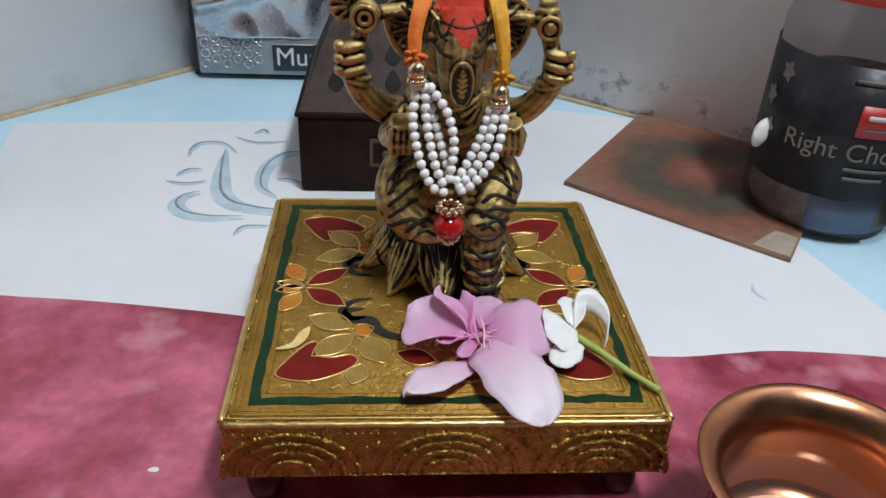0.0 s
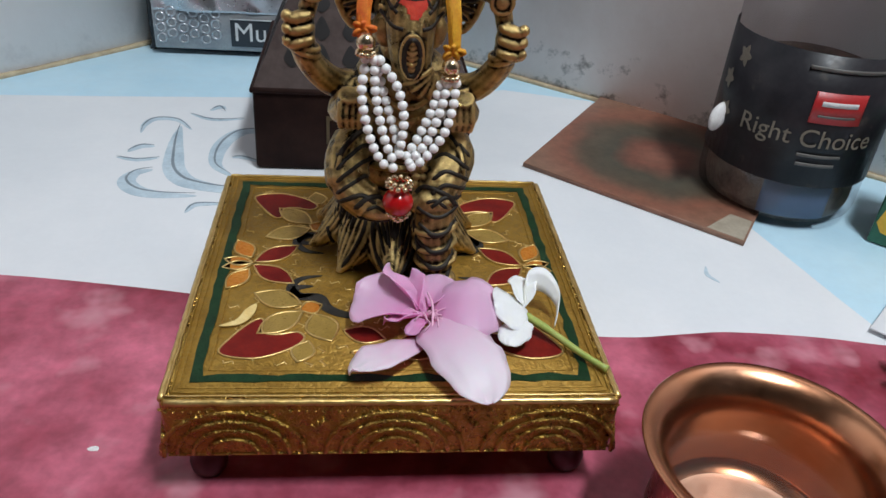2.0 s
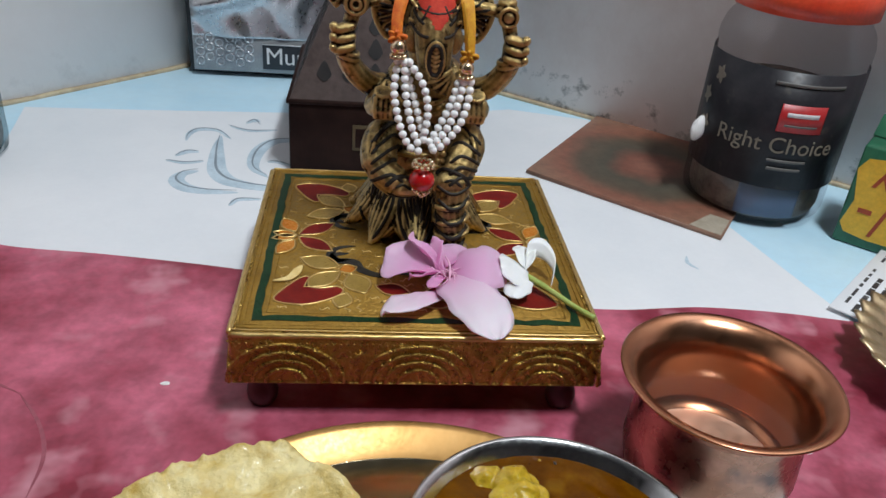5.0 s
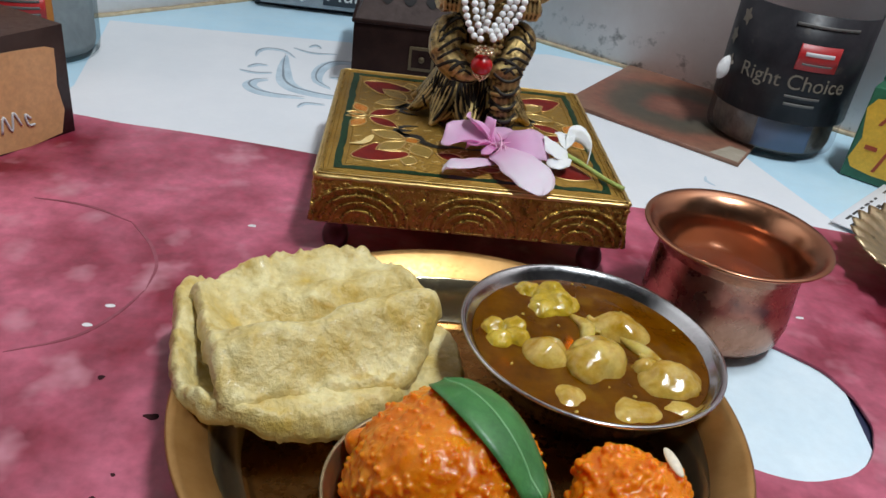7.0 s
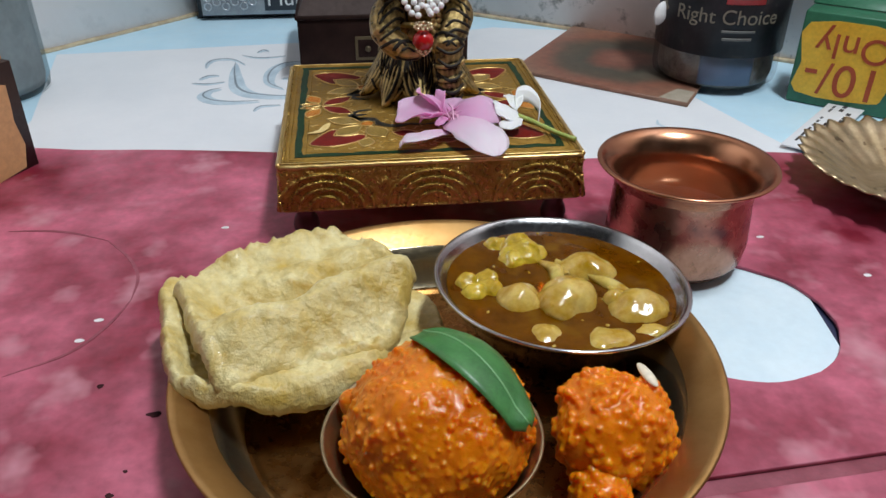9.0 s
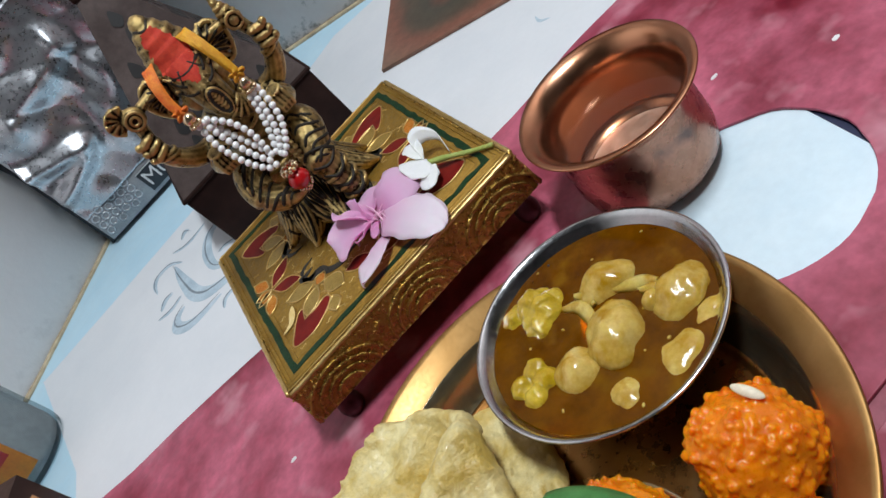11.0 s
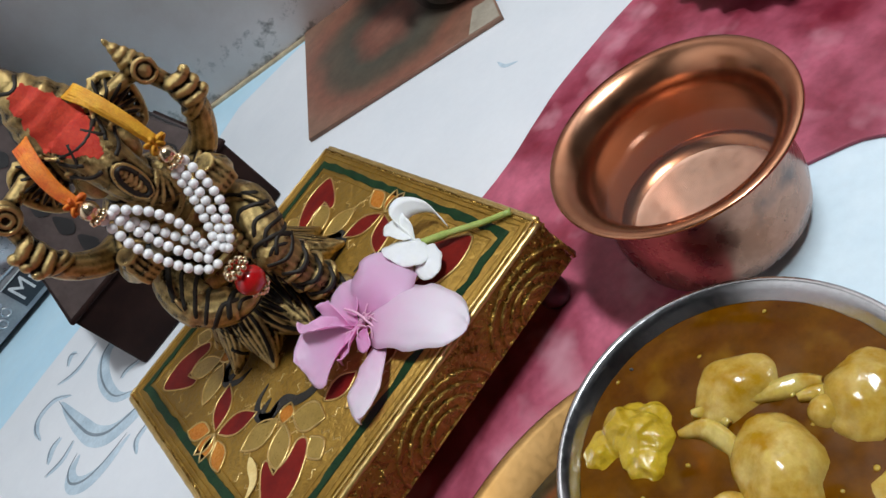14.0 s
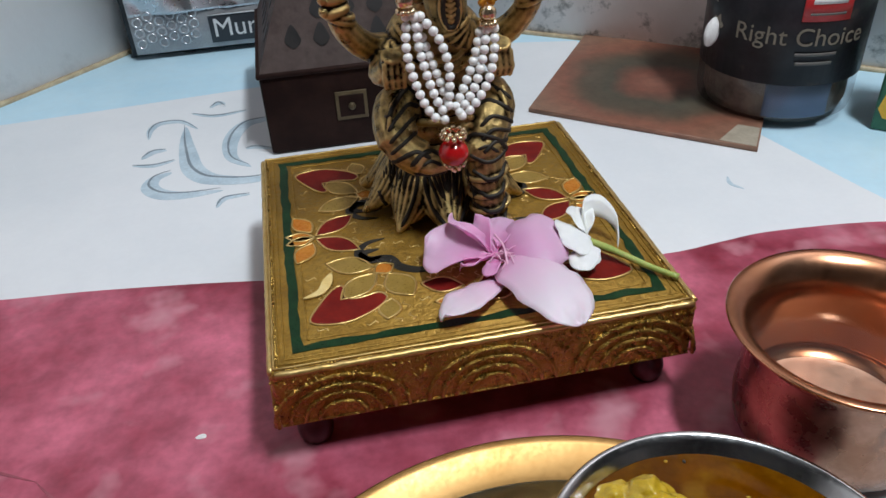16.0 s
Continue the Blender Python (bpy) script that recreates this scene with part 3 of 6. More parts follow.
# scored circle, stains and chips on the pink sheet
arc = [(-0.215, 0.028), (-0.200, 0.027), (-0.183, 0.023), (-0.163, 0.013), (-0.149, -0.005), (-0.141, -0.023), (-0.140, -0.042), (-0.146, -0.061), (-0.157, -0.078), (-0.178, -0.090)]
for k in range(0, 7, 3):
    ob = finish("scored_arc", slab([brush(arc[k:k + 4], 0.0016)], 0.0030, 0.0032), M_LINE, smooth=False)
    tagged(ob, "faint dark scored arc on the pink sheet", "mark", "scored arcs")
rng = random.Random(4)
for x, y, r in [(-0.141, -0.174, 0.0035), (-0.147, -0.170, 0.0022), (-0.130, -0.1748, 0.0016), (-0.110, -0.1743, 0.0018), (-0.123, -0.155, 0.0014), (-0.139, -0.100, 0.0014), (-0.137, -0.165, 0.0012), (-0.120, -0.145, 0.0009), (0.176, -0.125, 0.0011), (0.158, -0.145, 0.0009), (-0.116, -0.118, 0.0022)]:
    pts = [(x + r * (0.7 + 0.6 * rng.random()) * math.cos(a), y + r * (0.5 + 0.4 * rng.random()) * math.sin(a)) for a in [k * math.pi / 4 for k in range(8)]]
    tagged(finish("soot_spot", slab([loop_through(pts, 3)], 0.0030, 0.0032), M_STAIN, smooth=False), "small black burnt spot on the pink sheet", "stain", "burnt spots")
chip = finish("white_chip", slab([loop_through([(0.064, -0.197), (0.071, -0.203), (0.070, -0.213), (0.066, -0.215), (0.065, -0.206)], 4)], 0.0026, 0.0029), M_CHIP, smooth=False)
tagged(chip, "white scraped patch on the pink strip", "mark")
for x, y in ((0.165, -0.02), (0.198, -0.06), (-0.106, 0.02), (-0.150, -0.056), (-0.155, -0.070)):
    pts = [(x + 0.0024 * (0.6 + 0.5 * rng.random()) * math.cos(a), y + 0.0014 * (0.6 + 0.5 * rng.random()) * math.sin(a)) for a in [k * math.pi / 3 for k in range(6)]]
    tagged(finish("pale_fleck", slab([loop_through(pts, 3)], 0.0030, 0.0032), M_CHIP, smooth=False), "pale worn fleck on the pink sheet", "mark", "worn flecks")

# ---- the gilded stool ----
W, DEEP, Z_BLOCK, Z_SEAT = 0.0750, 0.154, 0.0195, 0.0450
MID = DEEP / 2
stool = thing("stool", "small square gilded stool with red and green enamel flowers", "stool", (0, MID, 0))
part("block", box((2 * W, DEEP, Z_SEAT - Z_BLOCK), (0, 0, (Z_SEAT + Z_BLOCK) / 2), 0.0022, 3), M_GOLD, stool, "embossed gold foil block")
part("top_panel", box((2 * W - 0.006, DEEP - 0.006, 0.0012), (0, 0, Z_SEAT - 0.0002), 0.0005, 1), M_GOLDTOP, stool, "matt gold painted top")
TOP = Z_SEAT + 0.0004


def ring_loop(hx, hy, wob=0.0, seed=0.0, n=26):
    pts = []
    corners = [(-hx, -hy), (hx, -hy), (hx, hy), (-hx, hy)]
    for (ax, ay), (bx, by) in zip(corners, corners[1:] + corners[:1]):
        for k in range(n):
            u = k / n
            x, y = ax + (bx - ax) * u, ay + (by - ay) * u
            pts.append((x + wob * noise.noise((x * 160, y * 160, seed)), y + wob * noise.noise((x * 160, y * 160, seed + 7))))
    return pts


part("green_border", slab([ring_loop(0.0668, 0.0685, 0.0012), ring_loop(0.0634, 0.0652, 0.0016, 3)], TOP, TOP + 0.0003), M_GREEN, stool, "dark green enamel border line", False)
for h in (0.0695, 0.0715, 0.0732):
    part("beaded_line", tube([(x, y, TOP) for x, y in ring_loop(h, h + 0.0018, 0.0003, h * 99)], 0.0004, 5, closed=True), M_GOLDLINE if h > 0.073 else M_GOLDTOP, stool)
part("inner_line", tube([(x, y, TOP) for x, y in ring_loop(0.0612, 0.0630, 0.0004, 1)], 0.00035, 5, closed=True), M_GOLDTOP, stool)


def inlay(name, pts, material, label, rim=True):
    """An enamel piece with a raised gold wire round it."""
    piece = part(name, slab([pts], TOP, TOP + 0.0003), material, stool, label, False)
    if rim:
        part("wire", tube([(x, y, TOP + 0.0002) for x, y in pts], 0.00048, 5, closed=True), M_GOLDLINE, piece, "raised gold wire")


BIRD = [(-0.0595, -0.0555), (-0.056, -0.046), (-0.0500, -0.0375), (-0.0465, -0.0370), (-0.0462, -0.0440), (-0.0410, -0.0455), (-0.0340, -0.0440), (-0.0315, -0.0480), (-0.0370, -0.0540), (-0.0480, -0.0585)]
for sx in (1, -1):
    for sy in (1, -1):
        inlay("red_bird", loop_through([(x * sx, y * sy * 0.98) for x, y in BIRD], 4), M_RED, "dark red enamel bird shape")
        for base, tip, wd, m_, nm, lab in [((-0.0540, -0.0010), (-0.0375, -0.0135), 0.0095, M_RED, "red_petal", "dark red enamel petal"),
                                          ((-0.0555, -0.0040), (-0.0625, -0.0170), 0.0080, M_ORANGE, "amber_petal", "amber enamel petal"),
                                          ((-0.0545, 0.0), (-0.0660, -0.0030), 0.0060, M_ORANGE, "amber_petal", "amber enamel petal"),
                                          ((-0.0335, -0.0270), (-0.0515, -0.0200), 0.0105, M_OLIVE, "gold_petal", "olive gold enamel petal"),
                                          ((-0.0330, -0.0310), (-0.0480, -0.0440), 0.0100, M_OLIVE, "gold_petal", "olive gold enamel petal"),
                                          ((-0.0290, -0.0325), (-0.0220, -0.0480), 0.0115, M_OLIVE, "gold_petal", "olive gold enamel petal"),
                                          ((-0.0340, -0.0305), (-0.0262, -0.0270), 0.0075, M_ORANGE, "amber_square", "amber enamel flower centre"),
                                          ((-0.0300, -0.0480), (-0.0330, -0.0590), 0.0080, M_OLIVE, "gold_petal", "olive gold enamel petal"),
                                          ((-0.0180, -0.0420), (-0.0030, -0.0470), 0.0090, M_RED, "red_petal", "dark red enamel petal"),
                                          ((-0.0150, -0.0540), (-0.0020, -0.0560), 0.0060, M_ORANGE, "amber_petal", "amber enamel petal")]:
            inlay(nm, leaf_outline((base[0] * sx, base[1] * sy), (tip[0] * sx, tip[1] * sy), wd), m_, lab)
        curl = [(-0.0270, -0.0080), (-0.0345, -0.0100), (-0.0385, -0.0160), (-0.0350, -0.0215), (-0.0275, -0.0225), (-0.0240, -0.0290), (-0.0165, -0.0330), (-0.0080, -0.0310), (0.0, -0.0325)]
        pts = brush([(x * sx, y * sy) for x, y in curl], 0.0042)
        part("black_curl", slab([pts], TOP, TOP + 0.0003), M_BLACK, stool, "black enamel curl", False)
        hook = brush([(-0.0290 * sx, 0.0205 * sy), (-0.0355 * sx, 0.0215 * sy), (-0.0365 * sx, 0.0165 * sy), (-0.0300 * sx, 0.0150 * sy)], 0.0034)
        part("black_hook", slab([hook], TOP, TOP + 0.0003), M_BLACK, stool, "black enamel hook", False)
rng = random.Random(11)
bm = bmesh.new()
for k in range(260):
    x, y = rng.uniform(-0.060, 0.060), rng.uniform(-0.061, 0.061)
    a = rng.uniform(0, 6.3)
    pts = [(x + 0.002 * u * math.cos(a) - 0.0012 * math.sin(u * 3) * math.sin(a), y + 0.002 * u * math.sin(a) + 0.0012 * math.sin(u * 3) * math.cos(a), TOP - 0.0001) for u in (-1, -0.5, 0, 0.5, 1)]
    tube(pts, 0.00032, 4, bm)
tagged(part("chasing", bm, M_GOLDLINE, stool, "fine chased gold scrolls"), kind="stuff")

# embossed arches on the four sides
for side in range(4):
    turn = Matrix.Rotation(side * math.pi / 2, 4, "Z")
    dist = MID if side % 2 == 0 else W
    half = W if side % 2 == 0 else MID
    bm = bmesh.new()
    for c in (-half + 0.022, 0.0, half - 0.022):
        for r in (0.0065, 0.0105, 0.0145, 0.0185):
            pts = [(c + 1.25 * r * math.cos(q), -dist - 0.0001, Z_BLOCK + 0.0022 + r * math.sin(q)) for q in [math.pi * k / 14 for k in range(15)]]
            tube(pts, 0.00090, 5, bm)
        for q in (0.5, 0.8, 1.1):
            for s in (1, -1):
                x0 = c + s * 0.0255 * (1 if c == 0 else 0.0)
                tube([(x0, -dist, Z_BLOCK + 0.012), (x0 + s * 0.004 * math.cos(q * 2), -dist - 0.0002, Z_BLOCK + 0.012 + 0.007 * math.sin(q))], 0.0005, 4, bm)
    for k in range(int(2 * half / 0.0026)):
        ball((-half + 0.002 + k * 0.0026, -dist - 0.0001, Z_SEAT - 0.0045), 0.0006, bm, 1)
    tube([(-half + 0.001, -dist, Z_BLOCK + 0.0018), (half - 0.001, -dist, Z_BLOCK + 0.0018)], 0.0005, 5, bm)
    part("embossing", moved(bm, turn), M_GOLD, stool, "embossed arches and beading")
    # worn top edge; a brighter gold bar paints in its highlight
    foil = bmesh.new()
    pts = [(-half + 0.002 + k * (2 * half - 0.004) / 60, -dist + 0.0006 + 0.0003 * noise.noise((k * 0.9, side, 0)), Z_SEAT - 0.0010 + 0.0004 * noise.noise((k * 0.7, side, 5))) for k in range(61)]
    part("highlit_edge", moved(tube(pts, 0.0012, 6, foil), turn), M_GOLDLINE, stool, "worn foil edge, painted bright for its highlight")
for sx in (1, -1):
    for sy in (1, -1):
        prof = [(0, 0.0030), (0.0050, 0.0030), (0.0062, 0.0050), (0.0066, 0.0085), (0.0058, 0.0120), (0.0046, 0.0140), (0.0050, 0.0165), (0.0060, 0.0200), (0, 0.0200)]
        part("foot", moved(lathe(prof, 20), Matrix.Translation((sx * 0.064, sy * 0.066, 0))), M_FOOT, stool, "turned maroon lacquered foot")

# ---- the brass statue: one cast piece ----
def lobes(bm, items):
    for c, r, *turn in items:
        ball(c, r, bm, 3, turn[0] if turn else (0, 0, 0))


def cast_statue():
    bm = bmesh.new()
    z = Z_SEAT + 0.0002
    # lotus base: core and hanging pointed petals
    lobes(bm, [((0.003, 0.100, z + 0.010), (0.0215, 0.0200, 0.0130)), ((0.003, 0.100, z + 0.022), (0.0225, 0.0200, 0.0110)), ((0.003, 0.102, z + 0.002), (0.026, 0.024, 0.0030))])
    for ang, size in [(-94, 1.12), (-128, 1.05), (-58, 1.0), (-22, 1.0), (-164, 1.0), (14, 0.95), (50, 0.95), (86, 0.95), (122, 0.95), (158, 0.95)]:
        a = radians(ang)
        d = Vector((math.cos(a), math.sin(a), 0))
        s = Vector((-d.y, d.x, 0))
        c = Vector((0.002, 0.099, 0))
        for j in range(-4, 5):
            w = j / 4
            pts, rad = [], []
            for k in range(9):
                u = k / 8
                out = 0.0175 + 0.0185 * (0.8 * u + 0.2 * u * u) * size - 0.0048 * w * w
                wide = 0.0094 * (math.sin(math.pi * (0.12 + 0.88 * u ** 1.3)) ** 0.85 if u < 1 else 0) * w * size
                q = c + d * out + s * wide
                pts.append((q.x, q.y, z + 0.0290 - 0.0275 * u))
                rad.append(0.0019 - 0.0006 * u)
            tube(pts, rad, 6, bm)
    # seat, belly, chest
    lobes(bm, [((0.003, 0.100, z + 0.036), (0.0215, 0.0165, 0.0110)), ((0.003, 0.095, z + 0.056), (0.0165, 0.0160, 0.0180)), ((0.003, 0.098, z + 0.071), (0.0190, 0.0150, 0.0150)),
               ((0.003, 0.104, z + 0.055), (0.018, 0.013, 0.030)), ((0.003, 0.0790, z + 0.0560), (0.0025, 0.002, 0.0025))])
    # folded leg and lowered leg
    tube(smooth_line([(-0.008, 0.096, z + 0.048), (-0.0170, 0.0820, z + 0.0480), (-0.0165, 0.0715, z + 0.0395), (-0.0080, 0.0670, z + 0.0340), (0.000, 0.0680, z + 0.0330)], 5), [0.0090] * 5 + [0.0084] * 5 + [0.0072] * 5 + [0.0056] * 5 + [0.0046], 14, bm)
    tube(smooth_line([(0.014, 0.096, z + 0.048), (0.0220, 0.0810, z + 0.0485), (0.0165, 0.0700, z + 0.0390), (0.0150, 0.0665, z + 0.0240), (0.0170, 0.0660, z + 0.0080)], 5), [0.0090] * 5 + [0.0084] * 5 + [0.0078] * 5 + [0.0068] * 5 + [0.0064], 14, bm)
    lobes(bm, [((0.0178, 0.0620, z + 0.0045), (0.0072, 0.0085, 0.0042)), ((-0.0060, 0.0650, z + 0.0335), (0.0085, 0.0050, 0.0042)), ((0.0150, 0.0665, z + 0.0360), (0.0088, 0.0062, 0.0062))])
    for k, (cx, cy, cz, rr) in enumerate([(0.0153, 0.0670, z + 0.0265, 0.0080), (0.0158, 0.0665, z + 0.0190, 0.0076), (0.0166, 0.0662, z + 0.0120, 0.0074)]):
        tube([(cx + rr * math.cos(q), cy + rr * math.sin(q), cz + 0.0012 * math.cos(q)) for q in [math.pi * 2 * j / 24 for j in range(24)]], 0.0012, 6, bm, True)
    for side in (-1, 1):
        for k in range(5):
            u = k / 4
            c = Vector((side * (0.0130 + 0.0065 * u) + 0.002, 0.0850 - 0.0085 * u, z + 0.0475 - 0.002 * u))
            r = 0.0100
            ring = [c + Vector((math.cos(q) * r * 0.35 * side, -math.cos(q) * r * 0.75, math.sin(q) * r)) for q in [-1.2 + 2.6 * j / 12 for j in range(13)]]
            tube(ring, 0.0009, 5, bm)
    # sash falling between the knees, beaded
    for x in (0.0075, 0.0105):
        for k in range(9):
            ball((x, 0.0735 - 0.0010 * k, z + 0.056 - 0.0028 * k), 0.0015, bm, 2)
    # belt
    tube([(0.003 + 0.0200 * math.cos(q), 0.097 + 0.0180 * math.sin(q), z + 0.0430) for q in [2 * math.pi * j / 40 for j in range(40)]], 0.0017, 8, bm, True)
    # necklace and arm bands
    for r, zz in ((0.0150, 0.074), (0.0175, 0.069)):
        for j in range(30):
            q = math.pi + math.pi * j / 29
            ball((0.003 + r * math.cos(q), 0.0930 + 0.0155 * math.sin(q), z + zz + 0.010 * abs(math.cos(q)) ** 2 - 0.006), 0.0013, bm, 1)
    # head, trunk with its relief, cheeks, brow
    lobes(bm, [((0.0035, 0.0915, z + 0.1010), (0.0132, 0.0125, 0.0135)), ((0.0035, 0.0840, z + 0.1040), (0.0105, 0.0085, 0.0090)), ((-0.0045, 0.0850, z + 0.0945), (0.0052, 0.0060, 0.0065)), ((0.0115, 0.0850, z + 0.0945), (0.0052, 0.0060, 0.0065)), ((0.0035, 0.094, z + 0.086), (0.010, 0.010, 0.010))])
    line = smooth_line([(0.0035, 0.0830, z + 0.1080), (0.0033, 0.0772, z + 0.1010), (0.0034, 0.0742, z + 0.0925), (0.0044, 0.0738, z + 0.0850), (0.0080, 0.0745, z + 0.0798), (0.0132, 0.0752, z + 0.0785), (0.0172, 0.0768, z + 0.0806)], 5)
    n = len(line)
    rad = [0.0096 - 0.0060 * (i / (n - 1)) ** 1.1 for i in range(n)]
    tube(line, rad, 18, bm)
    for i in range(17, n - 2, 2):
        way = (line[i + 1] - line[i - 1]).normalized()
        side = way.cross(Vector((0, 1, 0))).normalized()
        r = rad[i] + 0.0003
        tube([line[i] + side * r * math.cos(q) + Vector((0, -1, 0)) * r * math.sin(q) for q in [0.3 + 2.54 * j / 8 for j in range(9)]], 0.0007, 5, bm)
    oval = [(0.0035 + 0.0036 * math.cos(q), 0.0655 + 0.0010 * abs(math.cos(q)), z + 0.0910 + 0.0072 * math.sin(q)) for q in [2 * math.pi * j / 24 for j in range(24)]]
    tube(oval, 0.0009, 6, bm, True)
    for k in range(6):
        zz = z + 0.0862 + k * 0.0019
        tube([(0.0012, 0.0660, zz + 0.0012), (0.0035, 0.0652, zz), (0.0058, 0.0660, zz + 0.0012)], 0.0006, 5, bm)
    for sx in (-1, 1):
        x0 = 0.0035 + sx * 0.0072
        tube(smooth_line([(x0 - sx * 0.0035, 0.0776, z + 0.1005), (x0, 0.0768, z + 0.1025), (x0 + sx * 0.0040, 0.0790, z + 0.1040)], 4), 0.0009, 6, bm)
        tube(smooth_line([(x0 - sx * 0.0035, 0.0776, z + 0.0995), (x0, 0.0770, z + 0.0985), (x0 + sx * 0.0040, 0.0790, z + 0.1035)], 4), 0.0008, 6, bm)
        ball((x0, 0.0782, z + 0.1006), (0.0026, 0.0014, 0.0014), bm, 2)
        tube(smooth_line([(0.0035 + sx * 0.001, 0.0750, z + 0.1000), (x0 - sx * 0.001, 0.0755, z + 0.1065), (x0 + sx * 0.0035, 0.0785, z + 0.1120)], 4), 0.0008, 6, bm)
        # ears: ribbed fans
        c = Vector((0.0035 + sx * 0.0120, 0.0910, z + 0.1045))
        for k in range(7):
            q = radians(62 - k * 20)
            tip = c + Vector((sx * math.cos(q) * 0.0135, 0.001, math.sin(q) * 0.0130 - 0.001))
            tube([c, (c + tip) / 2 + Vector((0, -0.001, 0)), tip], [0.0026, 0.0022, 0.0010], 6, bm)
        tube(smooth_line([c + Vector((-sx * 0.002, 0, 0.006)), c + Vector((sx * 0.009, 0.001, 0.0085)), c + Vector((sx * 0.0135, 0.001, 0.0)), c + Vector((sx * 0.008, 0.001, -0.0115)), c + Vector((-sx * 0.001, 0, -0.010))], 4), 0.0016, 7, bm)
    # crown: tiered cone with a bead rim
    prof = [(0, 0.109), (0.0135, 0.109), (0.0142, 0.112), (0.0128, 0.115), (0.0120, 0.119), (0.0108, 0.1205), (0.0100, 0.1245), (0.0082, 0.126), (0.0070, 0.1295), (0.0050, 0.131), (0.0042, 0.1335), (0.0028, 0.1355), (0, 0.1368)]
    crown = lathe(prof, 32)
    moved(crown, Matrix.Translation((0.0038, 0.0935, z)))
    tmp = bpy.data.meshes.new("crown")
    crown.to_mesh(tmp)
    crown.free()
    bm.from_mesh(tmp)
    bpy.data.meshes.remove(tmp)
    for j in range(28):
        q = 2 * math.pi * j / 28
        ball((0.0038 + 0.0145 * math.cos(q), 0.0930 + 0.0140 * math.sin(q), z + 0.1115), 0.0013, bm, 1)
    # rear arms raised, with emblems; front arms with hands
    for sx, hand, top in ((-1, (-0.0335, 0.0860, z + 0.0930), (-0.0295, 0.0860, z + 0.1080)), (1, (0.0385, 0.0860, z + 0.0915), (0.0345, 0.0860, z + 0.1070))):
        arm = smooth_line([(0.003 + sx * 0.0150, 0.098, z + 0.0680), (0.003 + sx * 0.0270, 0.0920, z + 0.0720), (hand[0] - sx * 0.0010, 0.0870, z + 0.0830), hand], 5)
        tube(arm, [0.0062 - 0.0022 * i / (len(arm) - 1) for i in range(len(arm))], 12, bm)
        w = Vector(arm[11])
        for dz in (0, 0.0020):
            tube([w + Vector((0.0050 * math.cos(q), 0.0046 * math.sin(q), dz + sx * 0.0016 * math.cos(q))) for q in [2 * math.pi * j / 18 for j in range(18)]], 0.0011, 6, bm, True)
        ball(hand, (0.0044, 0.0042, 0.0062), bm, 3)
        for k in range(3):
            f = Vector(hand) + Vector((sx * 0.0008, -0.0032, 0.0046 - 0.0043 * k))
            ball(f, (0.0054, 0.0030, 0.0023), bm, 3, (0, sx * 14, 0))
            ball(f + Vector((sx * 0.0042, -0.0004, 0.0004)), (0.0021, 0.0024, 0.0022), bm, 2)
        t = Vector(top)
        tube([hand, t], [0.0030, 0.0036], 10, bm)
        tube([t + Vector((-sx * 0.014, 0.004, 0.001)), t], [0.0026, 0.0030], 8, bm)
        if sx > 0:
            for k, r in enumerate((0.0056, 0.0052, 0.0044, 0.0034, 0.0022, 0.0012)):
                ball(t + Vector((-0.0002 * k, 0, -0.001 + 0.0026 * k)), (r, r * 0.8, 0.0022), bm, 2)
            ball(t + Vector((0, -0.0040, -0.0010)), (0.0032, 0.0018, 0.0032), bm, 2)
            tube([t + Vector((0.0038 * math.cos(q), -0.0046, -0.0010 + 0.0038 * math.sin(q))) for q in [2 * math.pi * j / 18 for j in range(18)]], 0.0009, 6, bm, True)
        else:
            ball(t + Vector((0, -0.001, 0)), (0.0056, 0.0044, 0.0060), bm, 3)
            for r in (0.0042, 0.0020):
                tube([t + Vector((r * math.cos(q), -0.0052, r * math.sin(q))) for q in [2 * math.pi * j / 18 for j in range(18)]], 0.0009, 6, bm, True)
            for k in range(6):
                q = radians(60 + k * 34)
                tube([t + Vector((-0.004, 0, 0.003)), t + Vector((-0.0050 + 0.0070 * math.cos(q), 0, 0.0035 + 0.0070 * math.sin(q)))], [0.0018, 0.0024], 6, bm)
        fore = smooth_line([(0.003 + sx * 0.0185, 0.094, z + 0.0690), (0.003 + sx * 0.0225, 0.0840, z + 0.0640), (0.003 + sx * 0.0205, 0.0760, z + 0.0690), (0.003 + sx * 0.0200, 0.0735, z + 0.0745)], 5)
        tube(fore, [0.0058] * 6 + [0.0050] * 5 + [0.0042] * 5, 10, bm)
        for k in range(4):
            tube([(0.003 + sx * (0.0165 + 0.0022 * k), 0.0715, z + 0.0720), (0.003 + sx * (0.0168 + 0.0022 * k), 0.0700, z + 0.0660), (0.003 + sx * (0.0168 + 0.0020 * k), 0.0715, z + 0.0625)], 0.0013, 6, bm)
        for dz in (0.0, 0.0026, 0.0052):
            tube([Vector((0.003 + sx * 0.0185, 0.0925, z + 0.0660 + dz)) + Vector((0.0068 * math.cos(q), 0.0064 * math.sin(q), 0.001 * math.cos(q))) for q in [2 * math.pi * j / 20 for j in range(20)]], 0.0010, 6, bm, True)
    return bm


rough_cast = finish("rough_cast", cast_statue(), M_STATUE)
mod = rough_cast.modifiers.new("one_cast", "REMESH")
mod.mode, mod.voxel_size, mod.use_smooth_shade = "VOXEL", 0.00055, True
soft = rough_cast.modifiers.new("cast_soft", "SMOOTH")
soft.factor, soft.iterations = 0.4, 2
bpy.context.view_layer.update()
evaluated = rough_cast.evaluated_get(bpy.context.evaluated_depsgraph_get())


